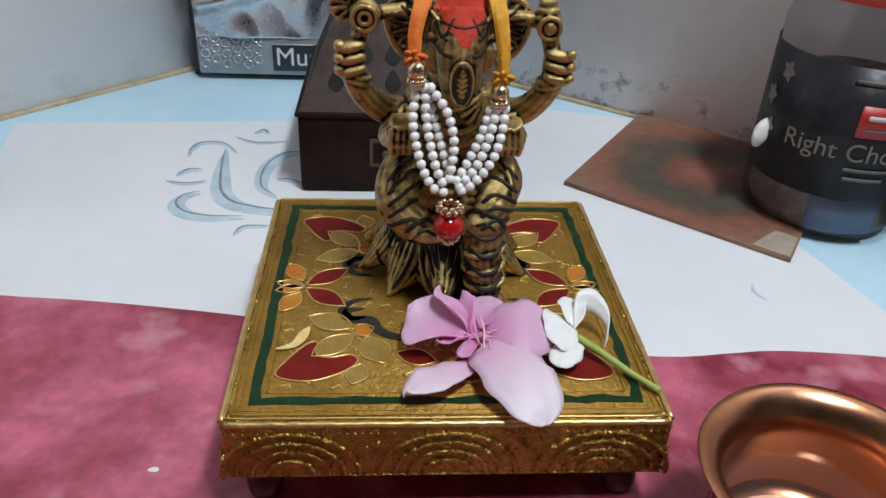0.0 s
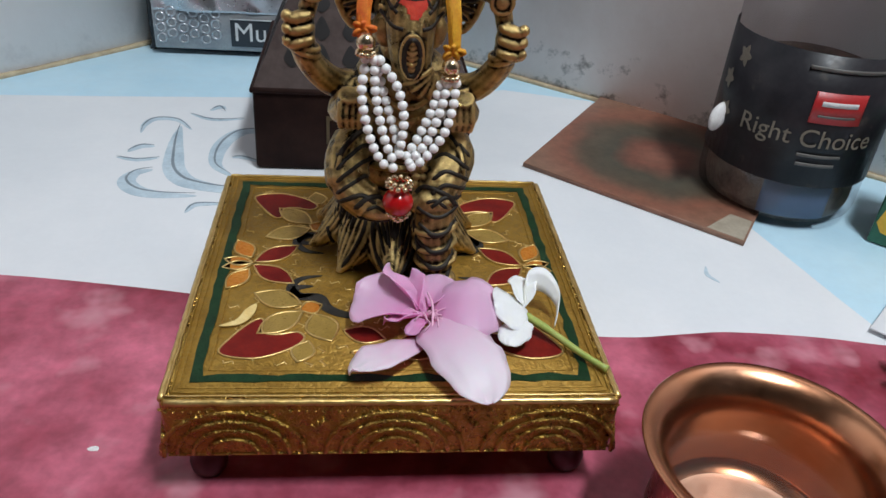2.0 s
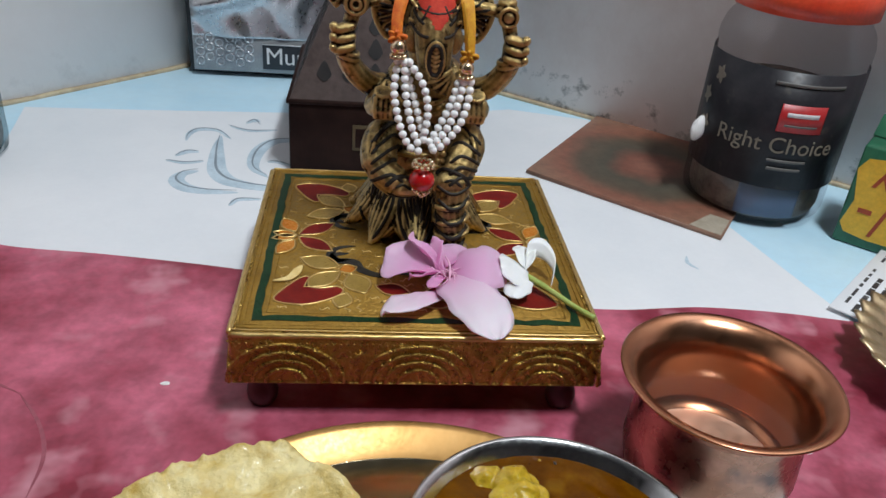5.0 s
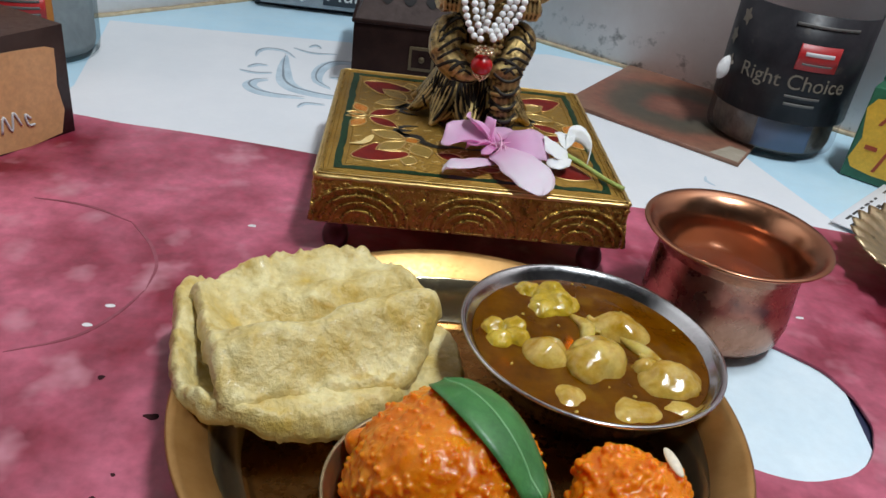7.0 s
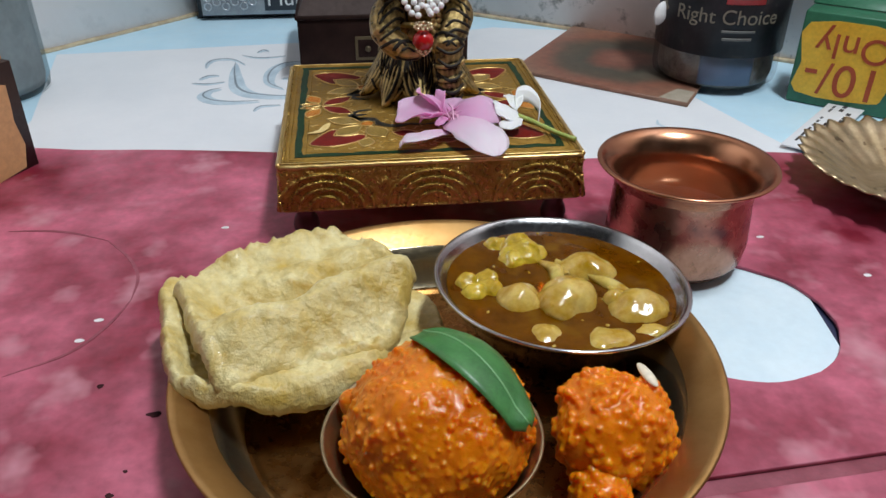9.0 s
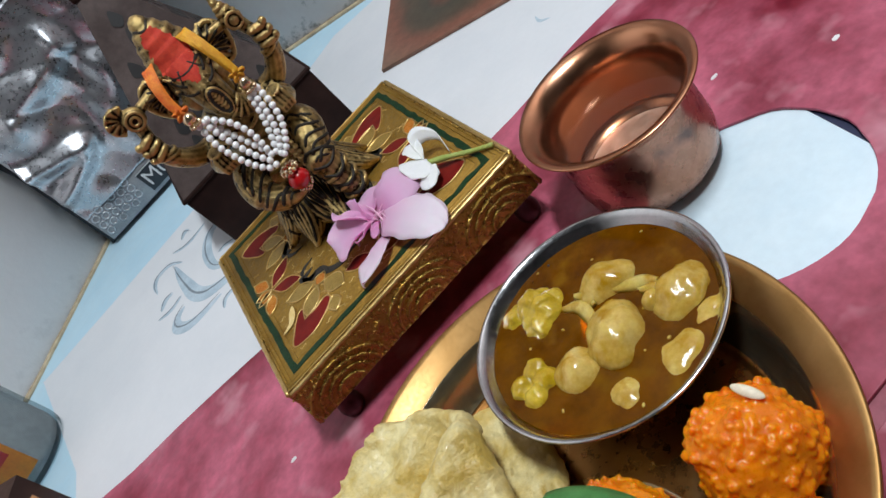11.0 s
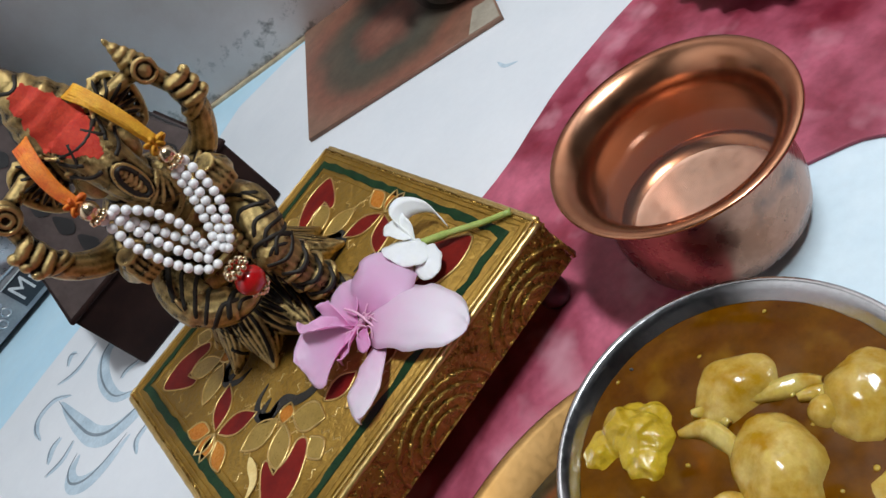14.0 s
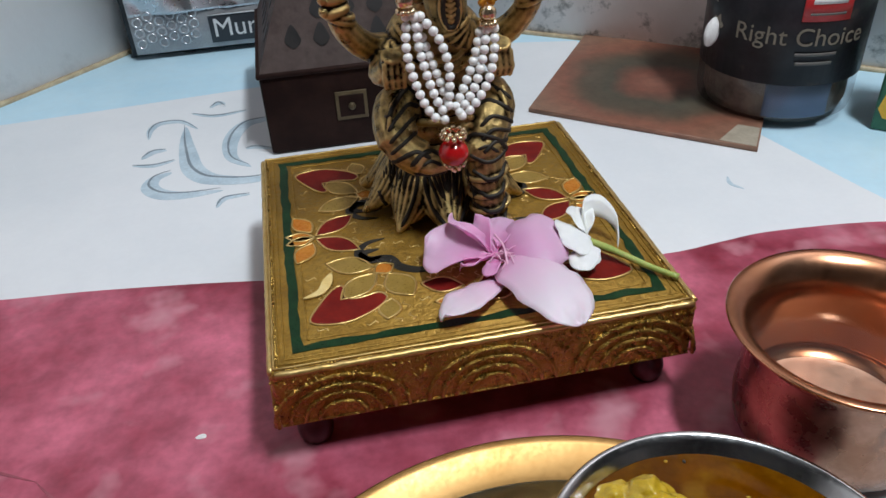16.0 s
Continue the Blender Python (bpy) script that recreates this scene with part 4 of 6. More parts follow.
def engraved(bm, points, r=0.00055, start=-0.1):
    """A dark cut line: flat (x, z) points laid on the front of the casting."""
    r *= 1.75
    run = []
    for p in smooth_line([(x, 0, z) for x, z in points], 5):
        hit, at, nrm, _ = evaluated.ray_cast((p.x, start, p.z), (0, 1, 0))
        if hit and at.y < 0.115 and (not run or (at - run[-1]).length < 0.004):
            run.append(at - nrm * r * 0.35)
        else:
            if len(run) > 2:
                tube(run, r, 5, bm)
            run = [at - nrm * r * 0.35] if hit and at.y < 0.115 else []
    if len(run) > 2:
        tube(run, [r * 0.5] + [r] * (len(run) - 2) + [r * 0.5], 5, bm)


cut = bmesh.new()
for j in range(-4, 5):
    engraved(cut, [(0.0008 + j * 0.0017, 0.0735), (0.0008 + j * 0.0016, 0.0680 - 0.0006 * abs(j)), (0.0008 + j * 0.0009, 0.0610 - 0.0012 * abs(j) + 0.002 * (j % 2))], 0.00050)
    engraved(cut, [(-0.0145 + j * 0.0015, 0.0745), (-0.0165 + j * 0.0014, 0.0680), (-0.0185 + j * 0.0010, 0.0610 + 0.002 * (j % 2))], 0.00048)
    engraved(cut, [(0.0290 + j * 0.0012, 0.0720), (0.0305 + j * 0.0012, 0.0660), (0.0320 + j * 0.0008, 0.0600)], 0.00045)
for sx in (-1, 1):
    engraved(cut, [(0.0008 + sx * 0.0060, 0.0720), (0.0008 + sx * 0.0085, 0.0640), (0.0008 + sx * 0.0070, 0.0560), (0.0008 + sx * 0.0020, 0.0490)], 0.0006)
    engraved(cut, [(-0.0150 + sx * 0.0055, 0.0740), (-0.0185 + sx * 0.0078, 0.0640), (-0.0200 + sx * 0.0050, 0.0550), (-0.0205 + sx * 0.001, 0.0490)], 0.0006)
    for k in range(5):
        zc = 0.1010 - 0.0042 * k
        engraved(cut, [(0.003 + sx * 0.0100, zc - 0.0020), (0.003 + sx * 0.0150, zc + 0.0012), (0.003 + sx * 0.0205, zc - 0.0008), (0.003 + sx * 0.0245, zc - 0.0045)], 0.0006)
    x0 = 0.0035 + sx * 0.0072
    engraved(cut, [(x0 - sx * 0.0040, 0.1445), (x0, 0.1452), (x0 + sx * 0.0045, 0.1490)], 0.0005)
    engraved(cut, [(x0 - sx * 0.0020, 0.1490), (x0 + sx * 0.002, 0.1525), (x0 + sx * 0.0050, 0.1580)], 0.0005)
    engraved(cut, [(0.0035 + sx * 0.0030, 0.1560), (0.0035 + sx * 0.0070, 0.1500), (0.0035 + sx * 0.0100, 0.1590)], 0.0005)
    for k in range(6):
        q = radians(58 - k * 20)
        c = (0.0035 + sx * 0.0120, Z_SEAT + 0.1045)
        engraved(cut, [(c[0] + sx * math.cos(q) * 0.004, c[1] + math.sin(q) * 0.004), (c[0] + sx * math.cos(q) * 0.012, c[1] + math.sin(q) * 0.0115)], 0.00045)
for zc, w in ((0.0800, 0.0080), (0.0735, 0.0070), (0.0660, 0.0072), (0.0590, 0.0074), (0.0530, 0.0076)):
    engraved(cut, [(0.0160 - w, zc + 0.0010), (0.0160 - w * 0.3, zc - 0.0016), (0.0160 + w * 0.4, zc - 0.0010), (0.0160 + w, zc + 0.0022)], 0.0006)
engraved(cut, [(-0.0150, 0.0800), (-0.0100, 0.0845), (-0.0040, 0.0830), (0.0010, 0.0790)], 0.0007)
engraved(cut, [(-0.0140, 0.0770), (-0.0080, 0.0750), (-0.0010, 0.0755)], 0.0007)
engraved(cut, [(-0.0105, 0.0800), (-0.0070, 0.0815), (-0.0030, 0.0795)], 0.0005)
engraved(cut, [(0.0075, 0.0850), (0.0120, 0.0880), (0.0190, 0.0860), (0.0235, 0.0800)], 0.0007)
engraved(cut, [(0.0110, 0.0835), (0.0150, 0.0845), (0.0190, 0.0815)], 0.0005)
oval = [(0.0035 + 0.0026 * math.cos(q), Z_SEAT + 0.0910 + 0.0062 * math.sin(q)) for q in [2 * math.pi * j / 14 for j in range(15)]]
engraved(cut, oval, 0.0006)
for zc, w in ((0.1545, 0.0130), (0.1760, 0.0050)):
    engraved(cut, [(0.0038 - w, zc + 0.0012), (0.0038, zc - 0.0012), (0.0038 + w, zc + 0.0012)], 0.0005)
cast = bpy.data.meshes.new_from_object(evaluated)
# vermilion powder smeared over the brow and the front of the crown
bm = bmesh.new()
bm.from_mesh(cast)
gone = []
for f_ in bm.faces:
    c = f_.calc_center_median()
    h = c.z - Z_SEAT
    wide = 0.0012 + 0.80 * max(0.0, h - 0.1030) if h < 0.112 else 0.0092 - 0.34 * (h - 0.112)
    ragged = 0.0016 * noise.noise(c * 420)
    if not (0.1025 < h < 0.1295 and c.y < 0.098 and abs(c.x - 0.0037) < wide + ragged and f_.normal.y < -0.05):
        gone.append(f_)
bmesh.ops.delete(bm, geom=gone, context="FACES")
bm.normal_update()
for v in bm.verts:
    v.co += v.normal * (0.00022 + 0.00012 * noise.noise(v.co * 1500))
tagged(finish("vermilion_powder", bm, M_VERMILION), "red vermilion powder smeared on the figurine's brow", "powder")
bm = bmesh.new()
bm.from_mesh(cast)
count = len(bm.faces)
line_mesh = bpy.data.meshes.new("cut_lines")
cut.to_mesh(line_mesh)
cut.free()
bm.from_mesh(line_mesh)
bm.faces.ensure_lookup_table()
for f_ in bm.faces[count:]:
    f_.material_index = 1
bpy.data.objects.remove(rough_cast)
bpy.data.meshes.remove(line_mesh)
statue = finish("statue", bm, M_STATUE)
statue.data.materials.append(M_PATINA)
tagged(statue, "antique cast brass seated elephant-headed figurine on the stool", "statue")

# ---- garland ----
garland = thing("pearl_garland", "white pearl garland with red bead, orange thread ties", "garland", (0.001, 0.062, 0.098))
G = Vector((0.001, 0.062, 0.098))
pearl_mesh = bpy.data.meshes.new("pearl")
bm = ball((0, 0, 0), 0.00178, None, 2)
bm.to_mesh(pearl_mesh)
bm.free()
pearl_mesh.materials.append(M_PEARL)
pearl_mesh.polygons.foreach_set("use_smooth", [True] * len(pearl_mesh.polygons))


def strand(points, step=0.0034):
    line = smooth_line(points, 12)
    left = 0.0
    for a, b in zip(line, line[1:]):
        d = (b - a).length
        while left <= d:
            p = a + (b - a) * (left / d)
            ob = new("pearl", pearl_mesh)
            ob.parent = garland
            ob.location = p - G
            left += step
        left -= d


for pts in [
    [(-0.0118, 0.0675, 0.1345), (-0.0128, 0.0640, 0.1225), (-0.0098, 0.0610, 0.1090), (-0.0055, 0.0595, 0.1005), (-0.0010, 0.0590, 0.0985)],
    [(-0.0090, 0.0665, 0.1345), (-0.0080, 0.0645, 0.1220), (-0.0048, 0.0610, 0.1085), (-0.0010, 0.0595, 0.1000)],
    [(-0.0070, 0.0665, 0.1345), (-0.0010, 0.0650, 0.1260), (0.0016, 0.0630, 0.1160), (0.0008, 0.0610, 0.1060), (0.0000, 0.0600, 0.1015)],
    [(-0.0085, 0.0690, 0.1330), (-0.0045, 0.0670, 0.1200), (-0.0010, 0.0640, 0.1090), (0.0010, 0.0620, 0.1020)],
    [(0.0190, 0.0665, 0.1275), (0.0182, 0.0640, 0.1195), (0.0150, 0.0610, 0.1100), (0.0080, 0.0590, 0.1015), (0.0020, 0.0585, 0.0985)],
    [(0.0160, 0.0660, 0.1275), (0.0140, 0.0635, 0.1185), (0.0100, 0.0610, 0.1085), (0.0040, 0.0592, 0.1005)],
    [(0.0138, 0.0670, 0.1265), (0.0110, 0.0650, 0.1175), (0.0065, 0.0630, 0.1080), (0.0025, 0.0605, 0.1015)],
]:
    strand(pts)
grain_mesh = bpy.data.meshes.new("grain")
bm = ball((0, 0, 0), 0.0012, None, 1)
bm.to_mesh(grain_mesh)
bm.free()
grain_mesh.materials.append(M_BEADGOLD)
grain_mesh.polygons.foreach_set("use_smooth", [True] * len(grain_mesh.polygons))


def grain(at):
    ob = new("gilt_grain", grain_mesh)
    ob.parent = garland
    ob.location = Vector(at) - G


for x, y, z, r in ((-0.0118, 0.0670, 0.1402, 0.0033), (0.0168, 0.0670, 0.1330, 0.0031)):
    part("gilt_bead", ball((x - G.x, y - G.y, z - G.z), r, None, 3), M_BEADGOLD, garland, "round gilt bead")
    for j in range(9):
        q = 2 * math.pi * j / 9
        grain((x + 0.0026 * math.cos(q), y + 0.0026 * math.sin(q), z - 0.0036))
part("red_bead", ball((0.0005 - G.x, 0.0560 - G.y, 0.0868 - G.z), (0.0056, 0.0056, 0.0051), None, 4), M_BEADRED, garland, "large glossy red bead")
for zz, n, r in ((0.0948, 9, 0.0036), (0.0935, 11, 0.0042), (0.0822, 9, 0.0036), (0.0806, 6, 0.0022), (0.0790, 1, 0.0)):
    for j in range(n):
        q = 2 * math.pi * j / n
        grain((0.0008 + r * math.cos(q), 0.0565 + r * math.sin(q), zz))


def thread_band(points, width, material, label):
    """A flat band of many parallel threads."""
    bm = bmesh.new()
    line = smooth_line(points, 6)
    for k in range(15):
        off = (k - 7) / 7 * width * 0.5
        sway = [p - G + Vector((off * (1 - 0.45 * (i / len(line))), -0.0010 * math.cos(off / width * 3), 0.0004 * noise.noise((k, i * 0.3, 0)))) for i, p in enumerate(line)]
        tube(sway, 0.00052, 5, bm)
    part("thread_tie", bm, material, garland, label)


thread_band([(-0.0080, 0.0840, 0.1640), (-0.0105, 0.0765, 0.1590), (-0.0125, 0.0720, 0.1510), (-0.0125, 0.0690, 0.1435)], 0.0056, M_RIBBON_O, "orange thread tie")
thread_band([(0.0140, 0.0840, 0.1640), (0.0158, 0.0765, 0.1580), (0.0172, 0.0715, 0.1480), (0.0178, 0.0690, 0.1385)], 0.0054, M_RIBBON_Y, "marigold yellow thread tie")
for c, m_ in (((-0.0128, 0.0690, 0.1440), M_RIBBON_O), ((0.0172, 0.0690, 0.1375), M_RIBBON_Y)):
    bm = bmesh.new()
    c = Vector(c) - G
    rng = random.Random(3)
    for k in range(9):
        q = rng.uniform(0, 6.28)
        e = Vector((math.cos(q) * 0.0042, rng.uniform(-0.002, 0.001), math.sin(q) * 0.0022))
        tube(smooth_line([c, c + e * 0.6 + Vector((0, -0.001, 0.001)), c + e, c + e * 0.4 - Vector((0, 0, 0.001)), c], 4), 0.0006, 5, bm)
    tagged(part("thread_knot", bm, m_, garland, "loose thread knot"), kind="stuff")

# ---- flowers on the stool ----
def petal_bm(base, tip, width, lift, cup, droop=0.0, twist=0.0, blunt=0.75, n=14, m=9):
    """A thin curved petal from base to tip; cup bends its sides up, lift arches it, droop bends the tip down."""
    b, t = Vector(base), Vector(tip)
    way = t - b
    side = Vector((-way.y, way.x, 0)).normalized()
    bm = bmesh.new()
    grid = []
    for i in range(n + 1):
        u = 1 - (1 - i / n) ** 1.7
        w = width * 0.5 * max(0.10, min(1.0, 1.25 * u ** blunt) * math.sqrt(max(0.0, 1 - u ** 5)) * (1 + 0.05 * math.sin(u * 17 + width * 900)))
        row = []
        for j in range(m + 1):
            v = j / m * 2 - 1
            p = b + way * u + side * (v * w)
            p.z += lift * math.sin(math.pi * u) + cup * v * v * math.sin(math.pi * min(1, u + 0.15)) - droop * max(0, u - 0.6) ** 2 * 4 + twist * v * u
            p.z += 0.0012 * noise.noise((p.x * 130, p.y * 130, width * 60)) + 0.0005 * noise.noise((p.x * 420, p.y * 420, 5)) + 0.0003 * math.sin(v * 9) * u
            row.append(bm.verts.new(p))
        grid.append(row)
    for i in range(n):
        for j in range(m):
            bm.faces.new((grid[i][j], grid[i][j + 1], grid[i + 1][j + 1], grid[i + 1][j]))
    return bm


def petal(parent, name, material, label, *args, **kw):
    ob = part(name, petal_bm(*args, **kw), material, parent, label)
    s = ob.modifiers.new("thickness", "SOLIDIFY")
    s.thickness, s.offset = 0.00035, 0
    return ob


S = Z_SEAT
flower = thing("pink_flower", "fresh pale pink oleander blossom lying on the stool", "flower")
HEART = (0.0105, 0.0330, S + 0.0080)
for m, near, far in ((M_PETAL, (0.66, 0.20, 0.42), (0.80, 0.47, 0.66)), (M_PETALP, (0.70, 0.25, 0.46), (0.87, 0.63, 0.76))):
    t = m.node_tree
    where = t.nodes.new("ShaderNodeNewGeometry")
    apart = t.nodes.new("ShaderNodeVectorMath")
    apart.operation = "DISTANCE"
    apart.inputs[1].default_value = HEART
    t.links.new(where.outputs["Position"], apart.inputs[0])
    wide_ = t.nodes.new("ShaderNodeMath")
    wide_.operation = "MULTIPLY"
    wide_.inputs[1].default_value = 25.0
    t.links.new(apart.outputs["Value"], wide_.inputs[0])
    fade = ramp(t, wide_.outputs[0], [(0.04, near), (0.40, tuple((a + b) / 2 for a, b in zip(near, far))), (0.85, far)])
    t.links.new(fade.outputs[0], t.nodes["Principled BSDF"].inputs["Base Color"])
petal(flower, "petal", M_PETAL, "", HEART, (-0.0142, 0.0462, S + 0.0085), 0.0290, 0.0010, 0.0040, twist=-0.0040, blunt=0.7)
petal(flower, "petal", M_PETALP, "pale pink petal", (0.0110, 0.0255, S + 0.0050), (-0.0150, 0.0078, S + 0.0060), 0.0165, 0.0016, -0.0012, droop=0.0010, twist=0.002, blunt=0.5)
petal(flower, "petal", M_PETAL, "", (0.0125, 0.0380, S + 0.0070), (0.0390, 0.0370, S + 0.0065), 0.0310, 0.0075, -0.0050, blunt=0.25, twist=0.003)
petal(flower, "petal", M_PETALP, "pale pink petal with a white edge", (0.0165, 0.0335, S + 0.0090), (0.0300, -0.0045, S + 0.0030), 0.0260, 0.0050, -0.0040, blunt=0.16)
petal(flower, "petal", M_PETAL, "", (0.0105, 0.0360, S + 0.0075), (0.0190, 0.0575, S + 0.0095), 0.0180, 0.0010, 0.0030)
petal(flower, "inner_petal", M_PETAL, "small ruffled inner petal", (0.0095, 0.0350, S + 0.0090), (-0.0010, 0.0540, S + 0.0135), 0.0140, 0.0010, 0.0038, twist=0.004)
petal(flower, "inner_petal", M_PETAL, "small ruffled inner petal", (0.0080, 0.0340, S + 0.0100), (0.0060, 0.0500, S + 0.0140), 0.0095, 0.0010, 0.0032, twist=-0.004)
petal(flower, "inner_petal", M_PETAL, "small ruffled inner petal", (0.0100, 0.0320, S + 0.0090), (-0.0040, 0.0300, S + 0.0090), 0.0090, 0.0010, 0.0022, twist=0.002)
petal(flower, "inner_petal", M_PETAL, "small ruffled inner petal", (0.0115, 0.0310, S + 0.0075), (0.0040, 0.0235, S + 0.0075), 0.0070, 0.0010, 0.0018)
part("thread_edge", tube(smooth_line([(0.0120, 0.0420, S + 0.0125), (0.0132, 0.0340, S + 0.0125), (0.0128, 0.0250, S + 0.0090), (0.0150, 0.0195, S + 0.0072)], 6), 0.00045, 5), M_STAMEN, flower, "curled pink edge")
rng = random.Random(5)
for k in range(14):
    a = rng.uniform(-3.6, 0.4)
    r = rng.uniform(0.004, 0.011)
    e = Vector(HEART) + Vector((math.cos(a) * r, math.sin(a) * r, rng.uniform(0.0005, 0.003)))
    mid_ = (Vector(HEART) + e) / 2 + Vector((rng.uniform(-0.002, 0.002), rng.uniform(-0.002, 0.002), 0.0022))
    part("stamen", tube(smooth_line([HEART, mid_, e], 4), 0.00024, 5), M_STAMEN, flower, "thin pink thread")
part("flower_heart", ball((HEART[0], HEART[1], HEART[2] + 0.0012), (0.0017, 0.0017, 0.0014), None, 2), M_PETALP, flower, "pale centre")

blossom = thing("white_blossom", "wilted small white blossom with a green stalk on the stool", "flower")
petal(blossom, "petal", M_WHITEPETAL, "", (0.0485, 0.0385, S + 0.0070), (0.0358, 0.0370, S + 0.0105), 0.0230, 0.0010, -0.0020, blunt=0.35, twist=-0.002)
petal(blossom, "petal", M_WHITEPETAL, "", (0.0470, 0.0350, S + 0.0065), (0.0385, 0.0210, S + 0.0055), 0.0120, 0.0010, -0.0010, blunt=0.3)
petal(blossom, "petal", M_WHITEPETAL, "", (0.0480, 0.0400, S + 0.0080), (0.0480, 0.0550, S + 0.0110), 0.0110, 0.0015, 0.0020, blunt=0.4)
bm = bmesh.new()
line = smooth_line([(0.0470, 0.0380, S + 0.0070), (0.0490, 0.0490, S + 0.0120), (0.0560, 0.0500, S + 0.0130), (0.0610, 0.0440, S + 0.0090), (0.0595, 0.0360, S + 0.0040)], 6)
rows = []
for i, p in enumerate(line):
    u = i / (len(line) - 1)
    w = 0.0062 * (0.5 + 0.5 * math.sin(math.pi * min(1, u + 0.15)))
    rows.append([bm.verts.new(p + Vector((0.30 * s * w, 0.65 * s * w, s * w))) for s in (-0.6, -0.2, 0.2, 0.6)])
for ra, rb in zip(rows, rows[1:]):
    for j in range(3):
        bm.faces.new((ra[j], ra[j + 1], rb[j + 1], rb[j]))
ob = part("curled_petal", bm, M_WHITEPETAL, blossom, "white petal curled into a loop")
s = ob.modifiers.new("thickness", "SOLIDIFY")
s.thickness = 0.0004
part("stalk", tube(smooth_line([(0.0470, 0.0385, S + 0.0060), (0.0560, 0.0295, S + 0.0048), (0.0650, 0.0200, S + 0.0030), (0.0728, 0.0122, S + 0.0022)], 5), [0.0016] * 5 + [0.0013] * 5 + [0.0012] * 5 + [0.0014], 10), M_STEM, blossom, "green stalk")
flake = finish("dry_petal", slab([loop_through([(-0.0615, 0.0365), (-0.0560, 0.0400), (-0.0535, 0.0460), (-0.0500, 0.0495), (-0.0505, 0.0430), (-0.0545, 0.0375)], 4)], TOP + 0.0004, TOP + 0.0010), M_FLAKE, smooth=False)
tagged(flake, "small dry yellow petal lying on the stool", "petal")

# ---- copper tumbler with water ----
CUP = (0.1130, -0.0312, 0.0030)
cup = thing("tumbler", "worn copper tumbler with a flared rim, full of water", "tumbler", CUP)
part("body", lathe([(0, 0.0005), (0.0235, 0.0), (0.0285, 0.0016), (0.0318, 0.0060), (0.0330, 0.0140), (0.0322, 0.0260), (0.0315, 0.0360), (0.0322, 0.0410)], 96), M_TARNISH, cup, "tarnished copper outside")
part("inside", lathe([(0.0316, 0.0430), (0.0305, 0.0390), (0.0305, 0.0340), (0.0312, 0.0260), (0.0320, 0.0140), (0.0306, 0.0112), (0.0270, 0.0098)], 96), M_COPPER, cup, "bright copper inside")
# the lamp's direct light on the floor is painted in as paler copper
part("cup_floor", lathe([(0.0272, 0.0098), (0.0255, 0.0092), (0.0, 0.0090)], 96), M_CUPFLOOR, cup, "rough copper floor, painted pale as lit by the lamp")
part("rim", lathe([(0.0322, 0.0408), (0.0350, 0.0452), (0.0385, 0.0478), (0.0402, 0.0490), (0.0407, 0.0497), (0.0402, 0.0503), (0.0380, 0.0499), (0.0345, 0.0478), (0.0315, 0.0436), (0.0306, 0.0400)], 96), M_COPPER, cup, "flared polished copper rim")
water = finish("water", lathe([(0, 0.0), (0.0303, 0.0)], 64), M_WATER)
water.matrix_world = pose(CUP[0], CUP[1], CUP[2] + 0.0345)
tagged(water, "clear still water in the copper tumbler", "water")

# ---- brass plate ----
PLATE = (-0.0092, -0.1257, 0.0030)
plate = thing("plate", "round brass plate with a raised sloping rim", "plate", PLATE)
# base in the darkest brass, wall in the palest, rim between
part("base", lathe([(0, 0.0), (0.0690, 0.0), (0.0745, 0.0022), (0.0752, 0.0034), (0.0722, 0.0040), (0.0712, 0.0036), (0.0702, 0.0024), (0.0690, 0.0022), (0, 0.0022)], 128), M_PLATE, plate, "dark mottled brass base")
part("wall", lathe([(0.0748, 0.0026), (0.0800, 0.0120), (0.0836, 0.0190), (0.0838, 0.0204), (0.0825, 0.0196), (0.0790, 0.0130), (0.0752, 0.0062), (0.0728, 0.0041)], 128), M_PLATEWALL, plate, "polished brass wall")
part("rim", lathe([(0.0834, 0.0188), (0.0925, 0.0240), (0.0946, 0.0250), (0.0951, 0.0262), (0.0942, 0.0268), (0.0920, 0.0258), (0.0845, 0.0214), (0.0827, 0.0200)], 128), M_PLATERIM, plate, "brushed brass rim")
FLOOR = PLATE[2] + 0.0022

# ---- steel bowl with curry ----
BOWL = (0.0378, -0.0952, FLOOR)
lean = Matrix.Rotation(-math.atan(0.022), 4, "X") @ Matrix.Rotation(math.atan(0.040), 4, "Y")
bowl = thing("bowl", "stainless steel bowl of curry tilted against the plate rim", "bowl", BOWL)
bowl.matrix_world = Matrix.Translation(BOWL) @ lean
part("body", lathe([(0, 0.0), (0.0170, 0.0), (0.0215, 0.0014), (0.0345, 0.0120), (0.0435, 0.0235), (0.0476, 0.0298), (0.0490, 0.0306), (0.0496, 0.0314), (0.0490, 0.0320), (0.0478, 0.0316), (0.0462, 0.0296), (0.0422, 0.0238), (0.0334, 0.0128), (0.0205, 0.0028), (0, 0.0014)], 112), M_STEEL, bowl)
curry = thing("curry", "yellow-brown curry with soft pale potato pieces", "curry", BOWL)
curry.matrix_world = Matrix.Translation(BOWL) @ lean
GRAVY = 0.0272
bm = bmesh.new()
rings = []
for i in range(1, 29):
    r = 0.0443 * i / 28
    row = []
    for k in range(72):
        a = 2 * math.pi * k / 72
        x, y = r * math.cos(a), r * math.sin(a)
        z = GRAVY + 0.0008 * noise.noise((x * 90, y * 90, 2)) * (1 - (i / 28) ** 6) + 0.0004 * noise.noise((x * 260, y * 260, 4))
        row.append(bm.verts.new((x, y, z)))
    rings.append(row)
mid_v = bm.verts.new((0, 0, GRAVY))
for k in range(72):
    bm.faces.new((mid_v, rings[0][k], rings[0][(k + 1) % 72]))
